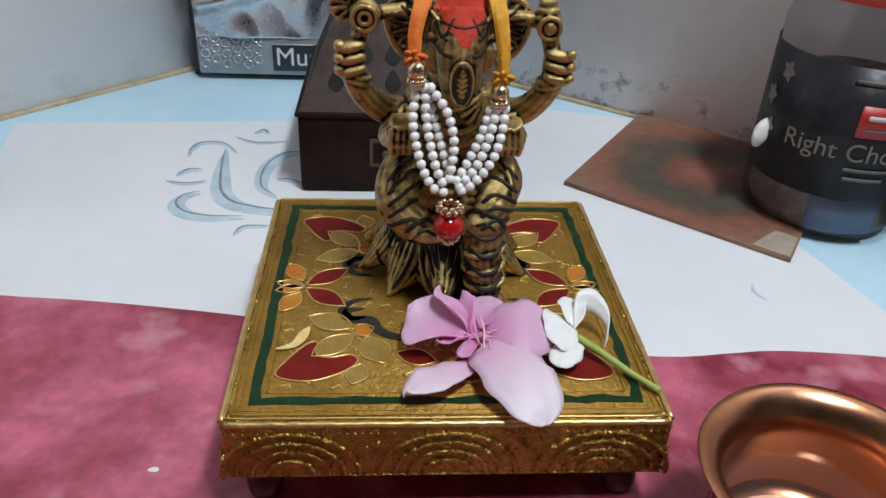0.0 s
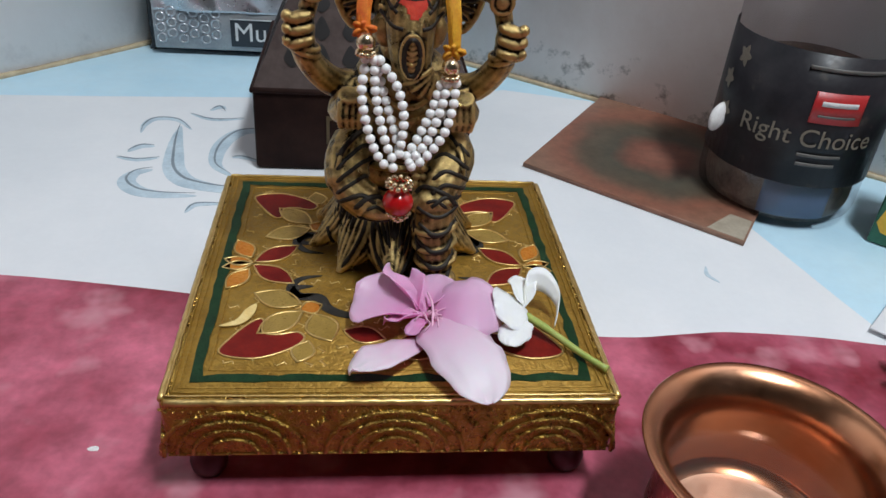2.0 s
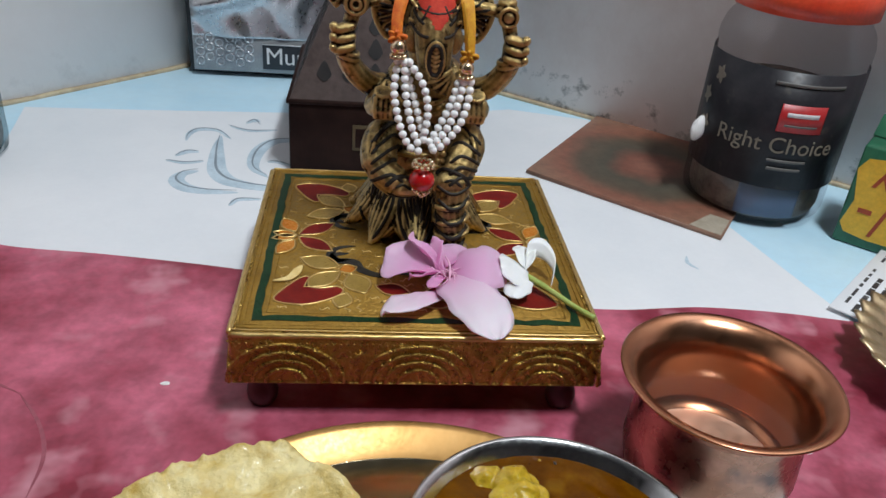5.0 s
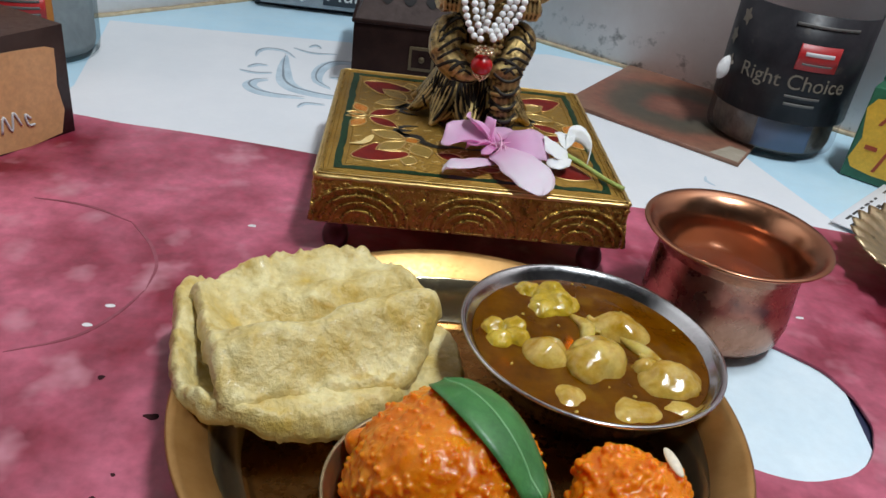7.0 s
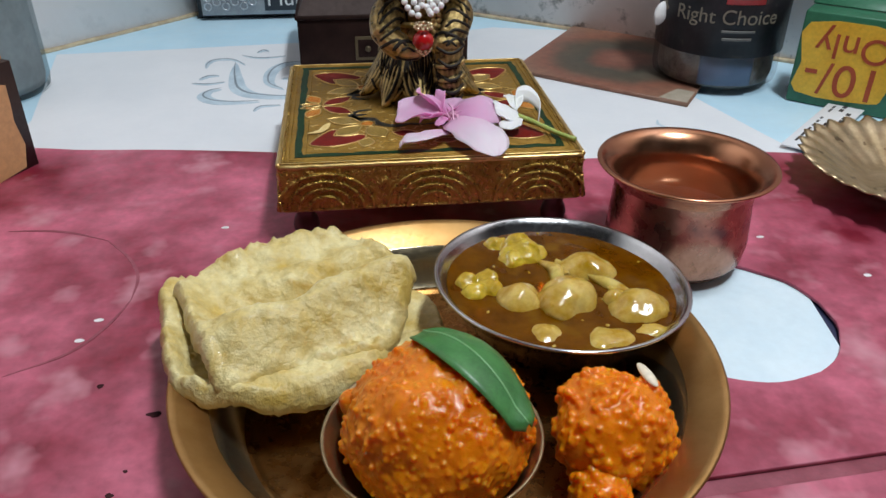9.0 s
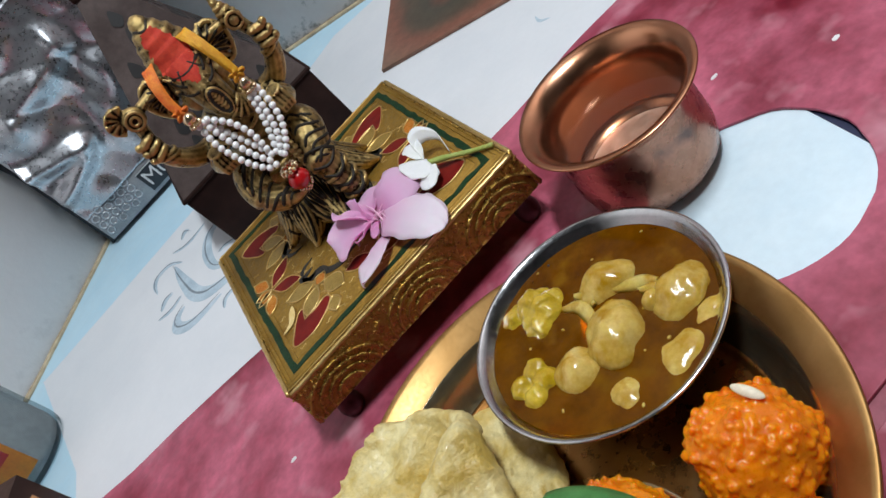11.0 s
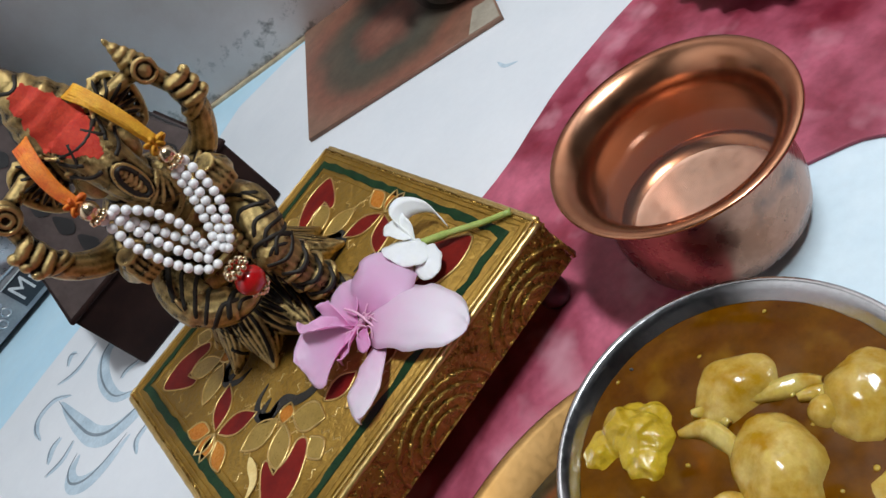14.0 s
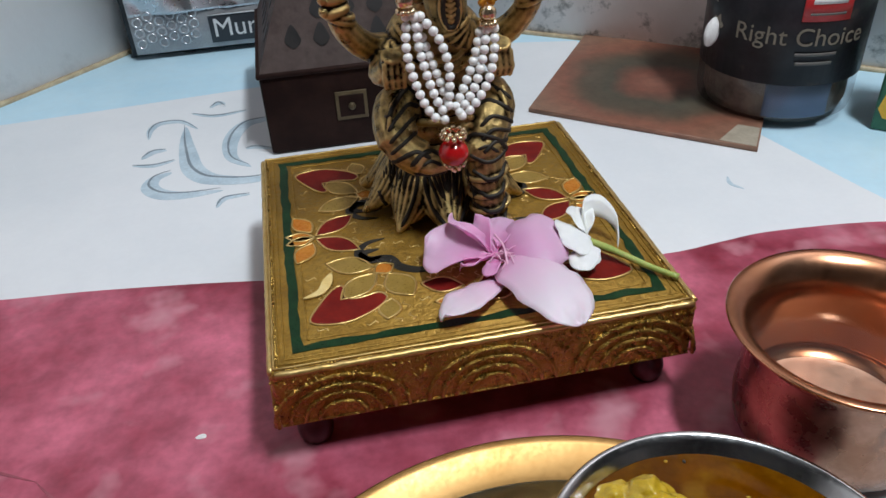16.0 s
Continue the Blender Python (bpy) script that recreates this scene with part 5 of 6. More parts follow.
for ra, rb in zip(rings, rings[1:]):
    for k in range(72):
        bm.faces.new((ra[k], rb[k], rb[(k + 1) % 72], ra[(k + 1) % 72]))
part("gravy", bm, M_GRAVY, curry, "oily turmeric gravy")
def fused(ob, size=0.0005, rounds=2):
    """Melts the grains of a sweet into one sticky lump."""
    r_ = ob.modifiers.new("sticky", "REMESH")
    r_.mode, r_.voxel_size, r_.use_smooth_shade = "VOXEL", size, True
    s_ = ob.modifiers.new("moist", "SMOOTH")
    s_.factor, s_.iterations = 0.5, rounds
    return ob


def lumpy(bm, seed, coarse, fine):
    for v in bm.verts:
        q = v.co * 190 + Vector((seed * 3.1, 0, 0))
        v.co *= 1 + coarse * noise.noise(q * 0.6) + fine * noise.noise(q * 1.7) + 0.02 * noise.noise(q * 5)
    return bm


def in_gravy(bm, x, y, z):
    local = lean.inverted() @ Vector((x - BOWL[0], y - BOWL[1], 0))
    moved(bm, Matrix.Translation((local.x, local.y, GRAVY + z)))
    for v in bm.verts:
        r = math.hypot(v.co.x, v.co.y)
        wall = 0.0028 + max(0.0, r - 0.0205) * 0.775 if r < 0.0334 else 0.0128 + (r - 0.0334) * 1.25
        v.co.z = max(v.co.z, wall + 0.0008)
    return bm


# smooth boiled potatoes: place, radii, turn, height of the middle over the gravy
for n_, (x, y, a, b, c, turn, up) in enumerate([(0.0395, -0.1050, 0.0128, 0.0100, 0.0098, 40, -0.0030), (0.0510, -0.0845, 0.0105, 0.0080, 0.0072, -15, -0.0018), (0.0635, -0.1130, 0.0108, 0.0092, 0.0080, 10, -0.0028), (0.0200, -0.1045, 0.0090, 0.0085, 0.0078, 10, -0.0036),
                                               (0.0250, -0.1255, 0.0090, 0.0080, 0.0060, 0, -0.0050), (0.0460, -0.1300, 0.0110, 0.0080, 0.0060, 15, -0.0052), (0.0640, -0.1270, 0.0075, 0.0060, 0.0055, 0, -0.0050), (0.0560, -0.1075, 0.0042, 0.0036, 0.0045, 0, -0.0008), (0.0585, -0.1100, 0.0036, 0.0040, 0.0040, 30, -0.0012)]):
    bm = lumpy(ball((0, 0, 0), (a * 1.14, b * 1.14, c * 1.14), None, 4, (8 * math.sin(n_), 10 * math.cos(n_ * 2), turn)), n_, 0.20, 0.05)
    part("potato_piece", in_gravy(bm, x, y, up), M_CHUNK, curry, "soft pale yellow potato piece")
# cauliflower florets: several round heads on a short stalk
for n_, (x, y, heads) in enumerate([(0.0265, -0.0700, [(-0.0075, 0.0075, 0.0062), (0.0000, 0.0050, 0.0066), (0.0070, 0.0015, 0.0062), (0.0030, -0.0040, 0.0060), (-0.0030, -0.0055, 0.0062), (0.0050, 0.0075, 0.0045), (0.0, 0.0, 0.0070)]),
                                    (0.0060, -0.0935, [(-0.0040, 0.0030, 0.0050), (0.0030, 0.0035, 0.0054), (0.0045, -0.0030, 0.0052), (-0.0025, -0.0050, 0.0048)])]):
    bm = bmesh.new()
    for k, (dx, dy, r) in enumerate(heads):
        one = lumpy(ball((0, 0, 0), (r * 1.12, r * 1.05, r * 1.05), None, 3), n_ * 9 + k, 0.30, 0.22)
        moved(one, Matrix.Translation((dx, dy, -0.0012 - 0.25 * abs(dx))))
        tmp = bpy.data.meshes.new("head")
        one.to_mesh(tmp)
        one.free()
        bm.from_mesh(tmp)
        bpy.data.meshes.remove(tmp)
    fused(part("cauliflower_floret", in_gravy(bm, x, y, 0.0), M_FLORET, curry, "yellow stewed cauliflower floret"), 0.0005, 2)
# limp onion slivers between the pieces
for n_, (pts, w) in enumerate([([(0.0335, -0.0790), (0.0380, -0.0850), (0.0370, -0.0930), (0.0330, -0.0965)], 0.0040), ([(0.0500, -0.0900), (0.0560, -0.0950), (0.0600, -0.0985), (0.0625, -0.1030)], 0.0036), ([(0.0400, -0.0790), (0.0430, -0.0835), (0.0420, -0.0890)], 0.0030), ([(0.0560, -0.1000), (0.0600, -0.1040), (0.0575, -0.1070)], 0.0026)]):
    line = smooth_line([(x, y, 0.0006 * math.sin(k * 2.1 + n_)) for k, (x, y) in enumerate(pts)], 6)
    rows, bm = [], bmesh.new()
    for i, p in enumerate(line):
        way = (line[min(i + 1, len(line) - 1)] - line[max(i - 1, 0)]).normalized()
        side = Vector((-way.y, way.x, 0.5))
        h = w * 0.5 * (0.25 + math.sin(math.pi * i / (len(line) - 1)))
        q = lean.inverted() @ Vector((p.x - BOWL[0], p.y - BOWL[1], 0))
        q.z = GRAVY + 0.0003 + p.z
        rows.append([bm.verts.new(q + side * h * v + Vector((0, 0, 0.0010 * (1 - v * v)))) for v in (-1, -0.4, 0.4, 1)])
    for ra, rb in zip(rows, rows[1:]):
        for j in range(3):
            bm.faces.new((ra[j], ra[j + 1], rb[j + 1], rb[j]))
    ob = part("onion_sliver", bm, M_CHUNK, curry, "limp yellow onion sliver")
    s = ob.modifiers.new("thickness", "SOLIDIFY")
    s.thickness = 0.0008
rng = random.Random(8)
for k in range(20):
    a, r = rng.uniform(0, 6.28), 0.042 * math.sqrt(rng.random())
    bm = ball((r * math.cos(a), r * math.sin(a), GRAVY + 0.0001), (rng.uniform(0.0004, 0.0010), rng.uniform(0.0004, 0.0008), 0.0004), None, 2, (0, 0, rng.uniform(0, 180)))
    part("spice_bit", bm, M_CHUNK if k % 6 else M_BLACK, curry)

# ---- small bowl with halwa ----
SMALL = (-0.0195, -0.1690, FLOOR)
katori = thing("small_bowl", "small dull steel bowl holding an orange sweet", "bowl", SMALL)
part("body", lathe([(0, 0.0), (0.0190, 0.0), (0.0215, 0.0010), (0.0285, 0.0150), (0.0328, 0.0268), (0.0336, 0.0278), (0.0332, 0.0285), (0.0322, 0.0278), (0.0276, 0.0155), (0.0205, 0.0025), (0, 0.0014)], 80), M_KATORI, katori)
halwa = thing("halwa", "moist orange halwa heaped in the small bowl", "sweet")
bm = ball((-0.0170, -0.1640, FLOOR + 0.0240), (0.0292, 0.0275, 0.0262), None, 5)
for v in bm.verts:
    p = v.co
    v.co = v.co + (p - Vector((-0.017, -0.164, FLOOR + 0.024))).normalized() * (0.0022 * noise.noise(p * 70) + 0.0011 * noise.noise(p * 260) + 0.0012 * max(0.0, noise.noise(p * 420)))
    # kept inside the bowl
    h = v.co.z - FLOOR
    if h < 0.027:
        d = Vector((v.co.x - SMALL[0], v.co.y - SMALL[1]))
        lim = 0.0185 + 0.0085 * h / 0.0155 - 0.001
        if d.length > lim:
            d *= lim / d.length
            v.co.x, v.co.y = SMALL[0] + d.x, SMALL[1] + d.y
    v.co.z = max(v.co.z, FLOOR + 0.0018)
mound = bm


def grains_on(bm, count, size, seed, stray, low=-1.0):
    """Small round grains stuck to the points of a lump above the height low, added to it."""
    rng = random.Random(seed)
    seat = [v.co.copy() for v in bm.verts if v.co.z > low]
    heart = sum(seat, Vector()) / len(seat)
    one = ball((0, 0, 0), 1.0, None, 1)
    shape = [v.co.copy() for v in one.verts]
    sides = [[v.index for v in f.verts] for f in one.faces]
    one.free()
    verts, faces = [], []
    for p in rng.sample(seat, min(count, len(seat))):
        r, base = size * rng.uniform(0.5, 1.5), len(verts)
        p = p + (heart - p).normalized() * size * 0.45 + Vector([rng.uniform(-1, 1) * stray for _ in range(3)])
        verts += [p + q * r for q in shape]
        faces += [[base + k for k in f] for f in sides]
    me = bpy.data.meshes.new("grains")
    me.from_pydata(verts, [], faces)
    bm.from_mesh(me)
    bpy.data.meshes.remove(me)
    return bm


fused(part("mound", grains_on(mound, 1500, 0.00085, 6, 0.0008, FLOOR + 0.018), M_HALWA, halwa), 0.00045, 4)
bm = ball((-0.0425, -0.1555, FLOOR + 0.0300), (0.0050, 0.0045, 0.0042), None, 3)
for v in bm.verts:
    v.co += v.co.normalized() * 0.0012 * noise.noise(v.co * 300)
part("crumb", bm, M_HALWA, halwa, "loose crumb on the edge")
# leaf on the halwa
leaf = thing("leaf", "single smooth green leaf laid on the halwa", "leaf")
bm = bmesh.new()
b0, t0 = Vector((-0.0195, -0.1440, FLOOR + 0.0465)), Vector((0.0066, -0.1812, FLOOR + 0.0392))
way = t0 - b0
side = Vector((-way.y, way.x, 0)).normalized()
rows, rib = [], []
for i in range(25):
    u = i / 24
    w = 0.0104 * math.sin(math.pi * (0.08 + 0.88 * u) ** 0.85) ** 0.5 if 0 < i < 24 else 0.0012
    row = []
    for j in range(9):
        v = j / 4 - 1
        p = b0 + way * u + side * v * w * (1.0 if v < 0 else 0.95)
        p.z += 0.0050 * math.sin(math.pi * u) - 0.0026 * v * v + 0.0010 * abs(v) + 0.0005 * noise.noise((u * 9, v * 3, 0))
        lay = 1 - ((p.x + 0.0170) / 0.0300) ** 2 - ((p.y + 0.1640) / 0.0285) ** 2
        if lay > 0:
            p.z = max(p.z, FLOOR + 0.0240 + 0.0270 * math.sqrt(lay) + 0.0022)
        row.append(bm.verts.new(p))
    rows.append(row)
    q = b0 + way * u
    q.z = row[4].co.z - 0.0050 * math.sin(math.pi * u)
    rib.append((q.x, q.y, q.z + 0.0050 * math.sin(math.pi * u) + 0.0002))
for ra, rb in zip(rows, rows[1:]):
    for j in range(8):
        bm.faces.new((ra[j], ra[j + 1], rb[j + 1], rb[j]))
ob = part("blade", bm, M_LEAF, leaf)
s = ob.modifiers.new("thickness", "SOLIDIFY")
s.thickness = 0.0005
part("midrib", tube([(x, y, z + 0.0003) for x, y, z in rib], 0.00042, 6), M_RIB, leaf, "paler midrib")

# ---- laddu ----
laddu = thing("laddu", "orange boondi sweet ball with an almond sliver", "sweet")
LC = Vector((0.0385, -0.1660, FLOOR + 0.0200))
bm = ball(LC, 0.0186, None, 4)
for v in bm.verts:
    v.co += (v.co - LC).normalized() * 0.0034 * noise.noise(v.co * 75)
    v.co.z = max(v.co.z, FLOOR + 0.0003)
fused(part("boondi", grains_on(bm, 620, 0.0015, 2, 0.0012), M_LADDU, laddu, "sticky orange gram-flour grains"), 0.00045, 6)
low = Vector((0.0300, -0.1840, FLOOR + 0.0110))
fused(part("broken_side", grains_on(ball(low, 0.0090, None, 3), 200, 0.0014, 9, 0.0012), M_LADDU, laddu, "crumbling lower side"), 0.0005, 6)
part("almond_sliver", ball((0.0480, -0.1635, FLOOR + 0.0388), (0.0050, 0.0017, 0.0008), None, 3, (12, 14, -68)), M_ALMOND, laddu, "white almond sliver")

# ---- puris ----
def poly_radius(points, c, a):
    """The distance from c to the outline along the angle a."""
    d = Vector((math.cos(a), math.sin(a)))
    best = 0.0
    for p, q in zip(points, points[1:] + points[:1]):
        e, f = Vector(p) - c, Vector(q) - Vector(p)
        den = d.x * f.y - d.y * f.x
        if abs(den) < 1e-12:
            continue
        t = (e.x * f.y - e.y * f.x) / den
        u = (e.x * d.y - e.y * d.x) / den
        if t > 0 and -1e-6 <= u <= 1 + 1e-6:
            best = max(best, t)
    return best


def edge_lip(s):
    return math.exp(-((s - 0.93) / 0.05) ** 2)


def bread(outline, height, thick, seed, na=190, nr=44):
    """A puffed sheet of fried dough with a crimped rim, over the flat outline; height(x, y) gives its upper face."""
    pts = loop_through(outline, 6)
    c = sum((Vector(p) for p in pts), Vector((0, 0))) / len(pts)
    bm = bmesh.new()
    up, down = [], []
    for i in range(1, nr + 1):
        ru, rd = [], []
        for k in range(na):
            a = 2 * math.pi * k / na
            R = poly_radius(pts, c, a) * (1 + 0.022 * noise.noise((math.cos(a) * 9, math.sin(a) * 9, seed)) + 0.022 * noise.noise((math.cos(a) * 30, math.sin(a) * 30, seed)))
            s = (i / nr) ** 0.8
            x, y = c.x + R * s * math.cos(a), c.y + R * s * math.sin(a)
            z = height(x, y)
            edge = max(0.0, 1 - ((1 - s) / 0.10)) if s > 0.90 else 0.0
            roll = math.sqrt(max(0.0, 1 - edge * edge))
            fold = abs(noise.noise((x * 46 + y * 14, y * 60, seed + 4)))
            crisp = noise.noise((x * 170, y * 150, seed + 9))
            bub = 0.0016 * crisp * abs(crisp) * 2 + 0.0034 * (0.24 - fold) * min(1, fold * 6 + 0.3) + 0.0010 * noise.noise((x * 110, y * 110, seed)) + 0.0006 * noise.noise((x * 300, y * 300, seed)) + 0.0004 * noise.noise((x * 800, y * 800, seed)) + 0.0022 * edge_lip(s) * (0.5 + noise.noise((math.cos(a) * 24, math.sin(a) * 24, seed + 7)))
            t = thick * (0.15 + 0.85 * roll)
            ru.append(bm.verts.new((x, y, z - thick / 2 + t / 2 + bub)))
            rd.append(bm.verts.new((x, y, z - thick / 2 - t / 2 + bub * 0.5)))
        up.append(ru)
        down.append(rd)
    cu = bm.verts.new((c.x, c.y, height(c.x, c.y)))
    cd = bm.verts.new((c.x, c.y, height(c.x, c.y) - thick))
    for k in range(na):
        j = (k + 1) % na
        bm.faces.new((cu, up[0][k], up[0][j]))
        bm.faces.new((cd, down[0][j], down[0][k]))
        bm.faces.new((up[-1][k], down[-1][k], down[-1][j], up[-1][j]))
        for i in range(nr - 1):
            bm.faces.new((up[i][k], up[i + 1][k], up[i + 1][j], up[i][j]))
            bm.faces.new((down[i][k], down[i][j], down[i + 1][j], down[i + 1][k]))
    return bm


def near_line(x, y, a, b):
    p, a, b = Vector((x, y)), Vector(a), Vector(b)
    u = max(0, min(1, (p - a).dot(b - a) / (b - a).length_squared))
    return (p - (a + (b - a) * u)).length


def bump(d, w):
    return math.exp(-(d / w) ** 2)


puri = thing("puri", "golden fried puri bread folded over on itself", "bread")
LOWER = [(-0.1045, -0.1300), (-0.1115, -0.1030), (-0.1160, -0.0800), (-0.1080, -0.0680), (-0.0800, -0.0600), (-0.0450, -0.0660), (-0.0280, -0.0900), (-0.0275, -0.1180), (-0.0340, -0.1310), (-0.0470, -0.1420), (-0.0670, -0.1470), (-0.0850, -0.1445), (-0.0970, -0.1385)]


def lower_face(x, y):
    z = 0.0285 - 0.0070 * bump(near_line(x, y, (-0.074, -0.095), (-0.045, -0.098)), 0.018) + 0.0065 * bump(near_line(x, y, (-0.106, -0.125), (-0.111, -0.080)), 0.007) + 0.0050 * bump(near_line(x, y, (-0.078, -0.1415), (-0.036, -0.1310)), 0.0085)
    return z + 0.0035 * bump(near_line(x, y, (-0.100, -0.136), (-0.080, -0.146)), 0.007) - 0.05 * max(0, x + 0.05)


def upper_face(x, y):
    """A shallow basin behind, a thick roll in front."""
    z = 0.0365 + 0.0135 * bump(near_line(x, y, (-0.080, -0.1235), (-0.026, -0.094)), 0.0105) - 0.0030 * bump(near_line(x, y, (-0.079, -0.1450), (-0.024, -0.1150)), 0.0060) - 0.0070 * bump(near_line(x, y, (-0.084, -0.098), (-0.068, -0.104)), 0.011)
    z += -0.0105 * bump(near_line(x, y, (-0.072, -0.101), (-0.034, -0.077)), 0.0065) + 0.0035 * bump(near_line(x, y, (-0.098, -0.074), (-0.050, -0.050)), 0.008)
    z += 0.0040 * bump(near_line(x, y, (-0.104, -0.092), (-0.089, -0.136)), 0.006) + 0.0035 * bump(near_line(x, y, (-0.062, -0.088), (-0.030, -0.064)), 0.006)
    return z - 0.03 * max(0, x + 0.05)


part("lower_fold", bread(LOWER, lower_face, 0.0095, 1), M_PURI, puri)
UPPER = [(-0.1085, -0.0860), (-0.0970, -0.0740), (-0.0765, -0.0580), (-0.0490, -0.0505), (-0.0338, -0.0595), (-0.0207, -0.0726), (-0.0170, -0.0860), (-0.0185, -0.0960), (-0.0230, -0.1100), (-0.0300, -0.1235), (-0.0480, -0.1310), (-0.0700, -0.1385), (-0.0785, -0.1440), (-0.0870, -0.1415), (-0.0970, -0.1200), (-0.1040, -0.0980)]
part("upper_fold", bread(UPPER, upper_face, 0.0080, 2), M_PURI, puri)
under = thing("puri", "golden fried puri bread lying flat under the folded one", "bread")
UNDER = [(-0.0640, -0.1120), (-0.0600, -0.0760), (-0.0300, -0.0620), (-0.0120, -0.0640), (-0.0060, -0.0860), (-0.0080, -0.1120), (-0.0240, -0.1300), (-0.0460, -0.1300)]
part("sheet", bread(UNDER, lambda x, y: FLOOR + 0.0085 + 0.002 * noise.noise((x * 40, y * 40, 3)), 0.0060, 5, 90, 16), M_PURI, under)

# ---- wooden incense box with a pierced pyramid top ----
BX0, BX1, BY0, BY1, ZB = -0.0745, 0.0535, 0.2455, 0.3740, 0.0510
APEX = Vector(((BX0 + BX1) / 2, (BY0 + BY1) / 2, 0.200))
CUT = 0.86
wood = thing("incense_box", "dark carved wooden incense box with pierced pyramid top", "box", ((BX0 + BX1) / 2, (BY0 + BY1) / 2, 0.0008))
O = Vector(((BX0 + BX1) / 2, (BY0 + BY1) / 2, 0.0008))
part("body", box((BX1 - BX0, BY1 - BY0, ZB - 0.001), (0, 0, ZB / 2), 0.0018, 2), M_WOOD, wood, "dark wooden body")
corners = [Vector((BX0, BY0, ZB)), Vector((BX1, BY0, ZB)), Vector((BX1, BY1, ZB)), Vector((BX0, BY1, ZB))]
for k in range(4):
    p, q = corners[k], corners[(k + 1) % 4]
    bm = bmesh.new()
    tp, tq = p + (APEX - p) * CUT, q + (APEX - q) * CUT
    n = (q - p).cross(APEX - p).normalized()
    vs = [bm.verts.new(v - O) for v in (p, q, tq, tp)] + [bm.verts.new(v - O - n * 0.004) for v in (p, q, tq, tp)]
    for f in ((0, 1, 2, 3), (7, 6, 5, 4), (0, 4, 5, 1), (1, 5, 6, 2), (2, 6, 7, 3), (3, 7, 4, 0)):
        bm.faces.new([vs[j] for j in f])
    bmesh.ops.recalc_face_normals(bm, faces=bm.faces)
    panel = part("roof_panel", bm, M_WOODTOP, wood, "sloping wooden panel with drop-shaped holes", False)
    across, upw = (q - p).normalized(), (APEX - (p + q) / 2)
    height = upw.length
    upw.normalize()
    frame_m = Matrix.Identity(4)
    for r_ in range(3):
        frame_m[r_][0], frame_m[r_][1], frame_m[r_][2], frame_m[r_][3] = across[r_], upw[r_], n[r_], ((p + q) / 2 - O)[r_]
    for row in range(8):
        v = 0.020 + row * 0.0155
        half = (BX1 - BX0) / 2 * (1 - v / height) - 0.012
        if half < 0.002:
            continue
        count = max(1, int(2 * half / 0.016) + (1 - row % 2))
        for j in range(count):
            u = (j - (count - 1) / 2) * 0.0165
            drop = loop_through([(u, v + 0.0074), (u + 0.0040, v + 0.0010), (u + 0.0044, v - 0.0026), (u, v - 0.0062), (u - 0.0044, v - 0.0026), (u - 0.0040, v + 0.0010)], 3)
            # dark inset stands in for the shaded hole; the panel stays uncut
            part("drop_hole", moved(slab([drop], 0.0002, 0.0005), frame_m), M_VOID, panel, "dark inset painted as the shade of a drop-shaped opening", False)
part("cap", moved(box((0.022, 0.022, 0.006), (0, 0, 0), 0.001), Matrix.Translation((0, 0, ZB + (APEX.z - ZB) * CUT))), M_WOOD, wood)
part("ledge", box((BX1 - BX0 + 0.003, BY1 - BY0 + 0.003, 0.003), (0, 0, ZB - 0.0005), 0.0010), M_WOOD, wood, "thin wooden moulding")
latch = part("latch_plate", box((0.019, 0.0012, 0.018), (-0.0125, -(BY1 - BY0) / 2 - 0.0005, 0.0270), 0.0004), M_LATCH, wood, "dull brass latch plate")
part("latch_inset", box((0.015, 0.0012, 0.0135), (-0.0125, -(BY1 - BY0) / 2 - 0.0010, 0.0270), 0.0004), M_WOOD, latch)
part("latch_pin", moved(lathe([(0, 0.0), (0.0022, 0.0), (0.0022, 0.0016), (0, 0.0022)], 16), Matrix.Translation((-0.0125, -(BY1 - BY0) / 2 - 0.0016, 0.0270)) @ Matrix.Rotation(math.pi / 2, 4, "X")), M_LATCH, latch)

# ---- silver plaque leaning in the corner ----
plaque = thing("plaque", "embossed silver plaque in a black frame against the wall", "plaque", (-0.100, 0.456, 0.0008))
PW, PH = 0.164, 0.205
part("frame", moved(slab([loop_through([(-PW / 2, 0.004), (-PW / 2 + 0.004, 0.0), (0, 0.0), (PW / 2 - 0.004, 0.0), (PW / 2, 0.004), (PW / 2, PH / 2), (PW / 2, PH), (-PW / 2, PH), (-PW / 2, PH / 2)], 2)], -0.010, 0.0, 0.0012), Matrix.Rotation(math.pi / 2, 4, "X")), M_FRAME, plaque, "black plastic frame", False)
bm = bmesh.new()
rng = random.Random(21)
nx, nz = 90, 110
x0, x1, z0, z1 = -PW / 2 + 0.006, PW / 2 - 0.006, 0.034, PH - 0.006


def relief(x, z):
    """Abstract swelling folds and rosettes."""
    h = 0.0060 * max(0, noise.noise((x * 34, z * 26, 3)) + 0.2)
    h += 0.0050 * abs(math.sin(x * 44 + z * 40 + 1.3 * math.sin(z * 40))) * (0.6 + 0.5 * noise.noise((x * 14, z * 14, 8)))
    h += 0.0100 * bump(near_line(x, z, (-0.076, 0.098), (-0.018, 0.082)), 0.009) + 0.0100 * bump(near_line(x, z, (-0.070, 0.062), (-0.030, 0.072)), 0.008)
    h += 0.0110 * bump(near_line(x, z, (-0.04, 0.135), (0.03, 0.150)), 0.014) + 0.0090 * bump(near_line(x, z, (-0.055, 0.175), (0.00, 0.190)), 0.012)
    h += 0.0012 * math.sin(x * 260 + 30 * z) * bump(near_line(x, z, (0.01, 0.10), (0.05, 0.17)), 0.022)
    return h


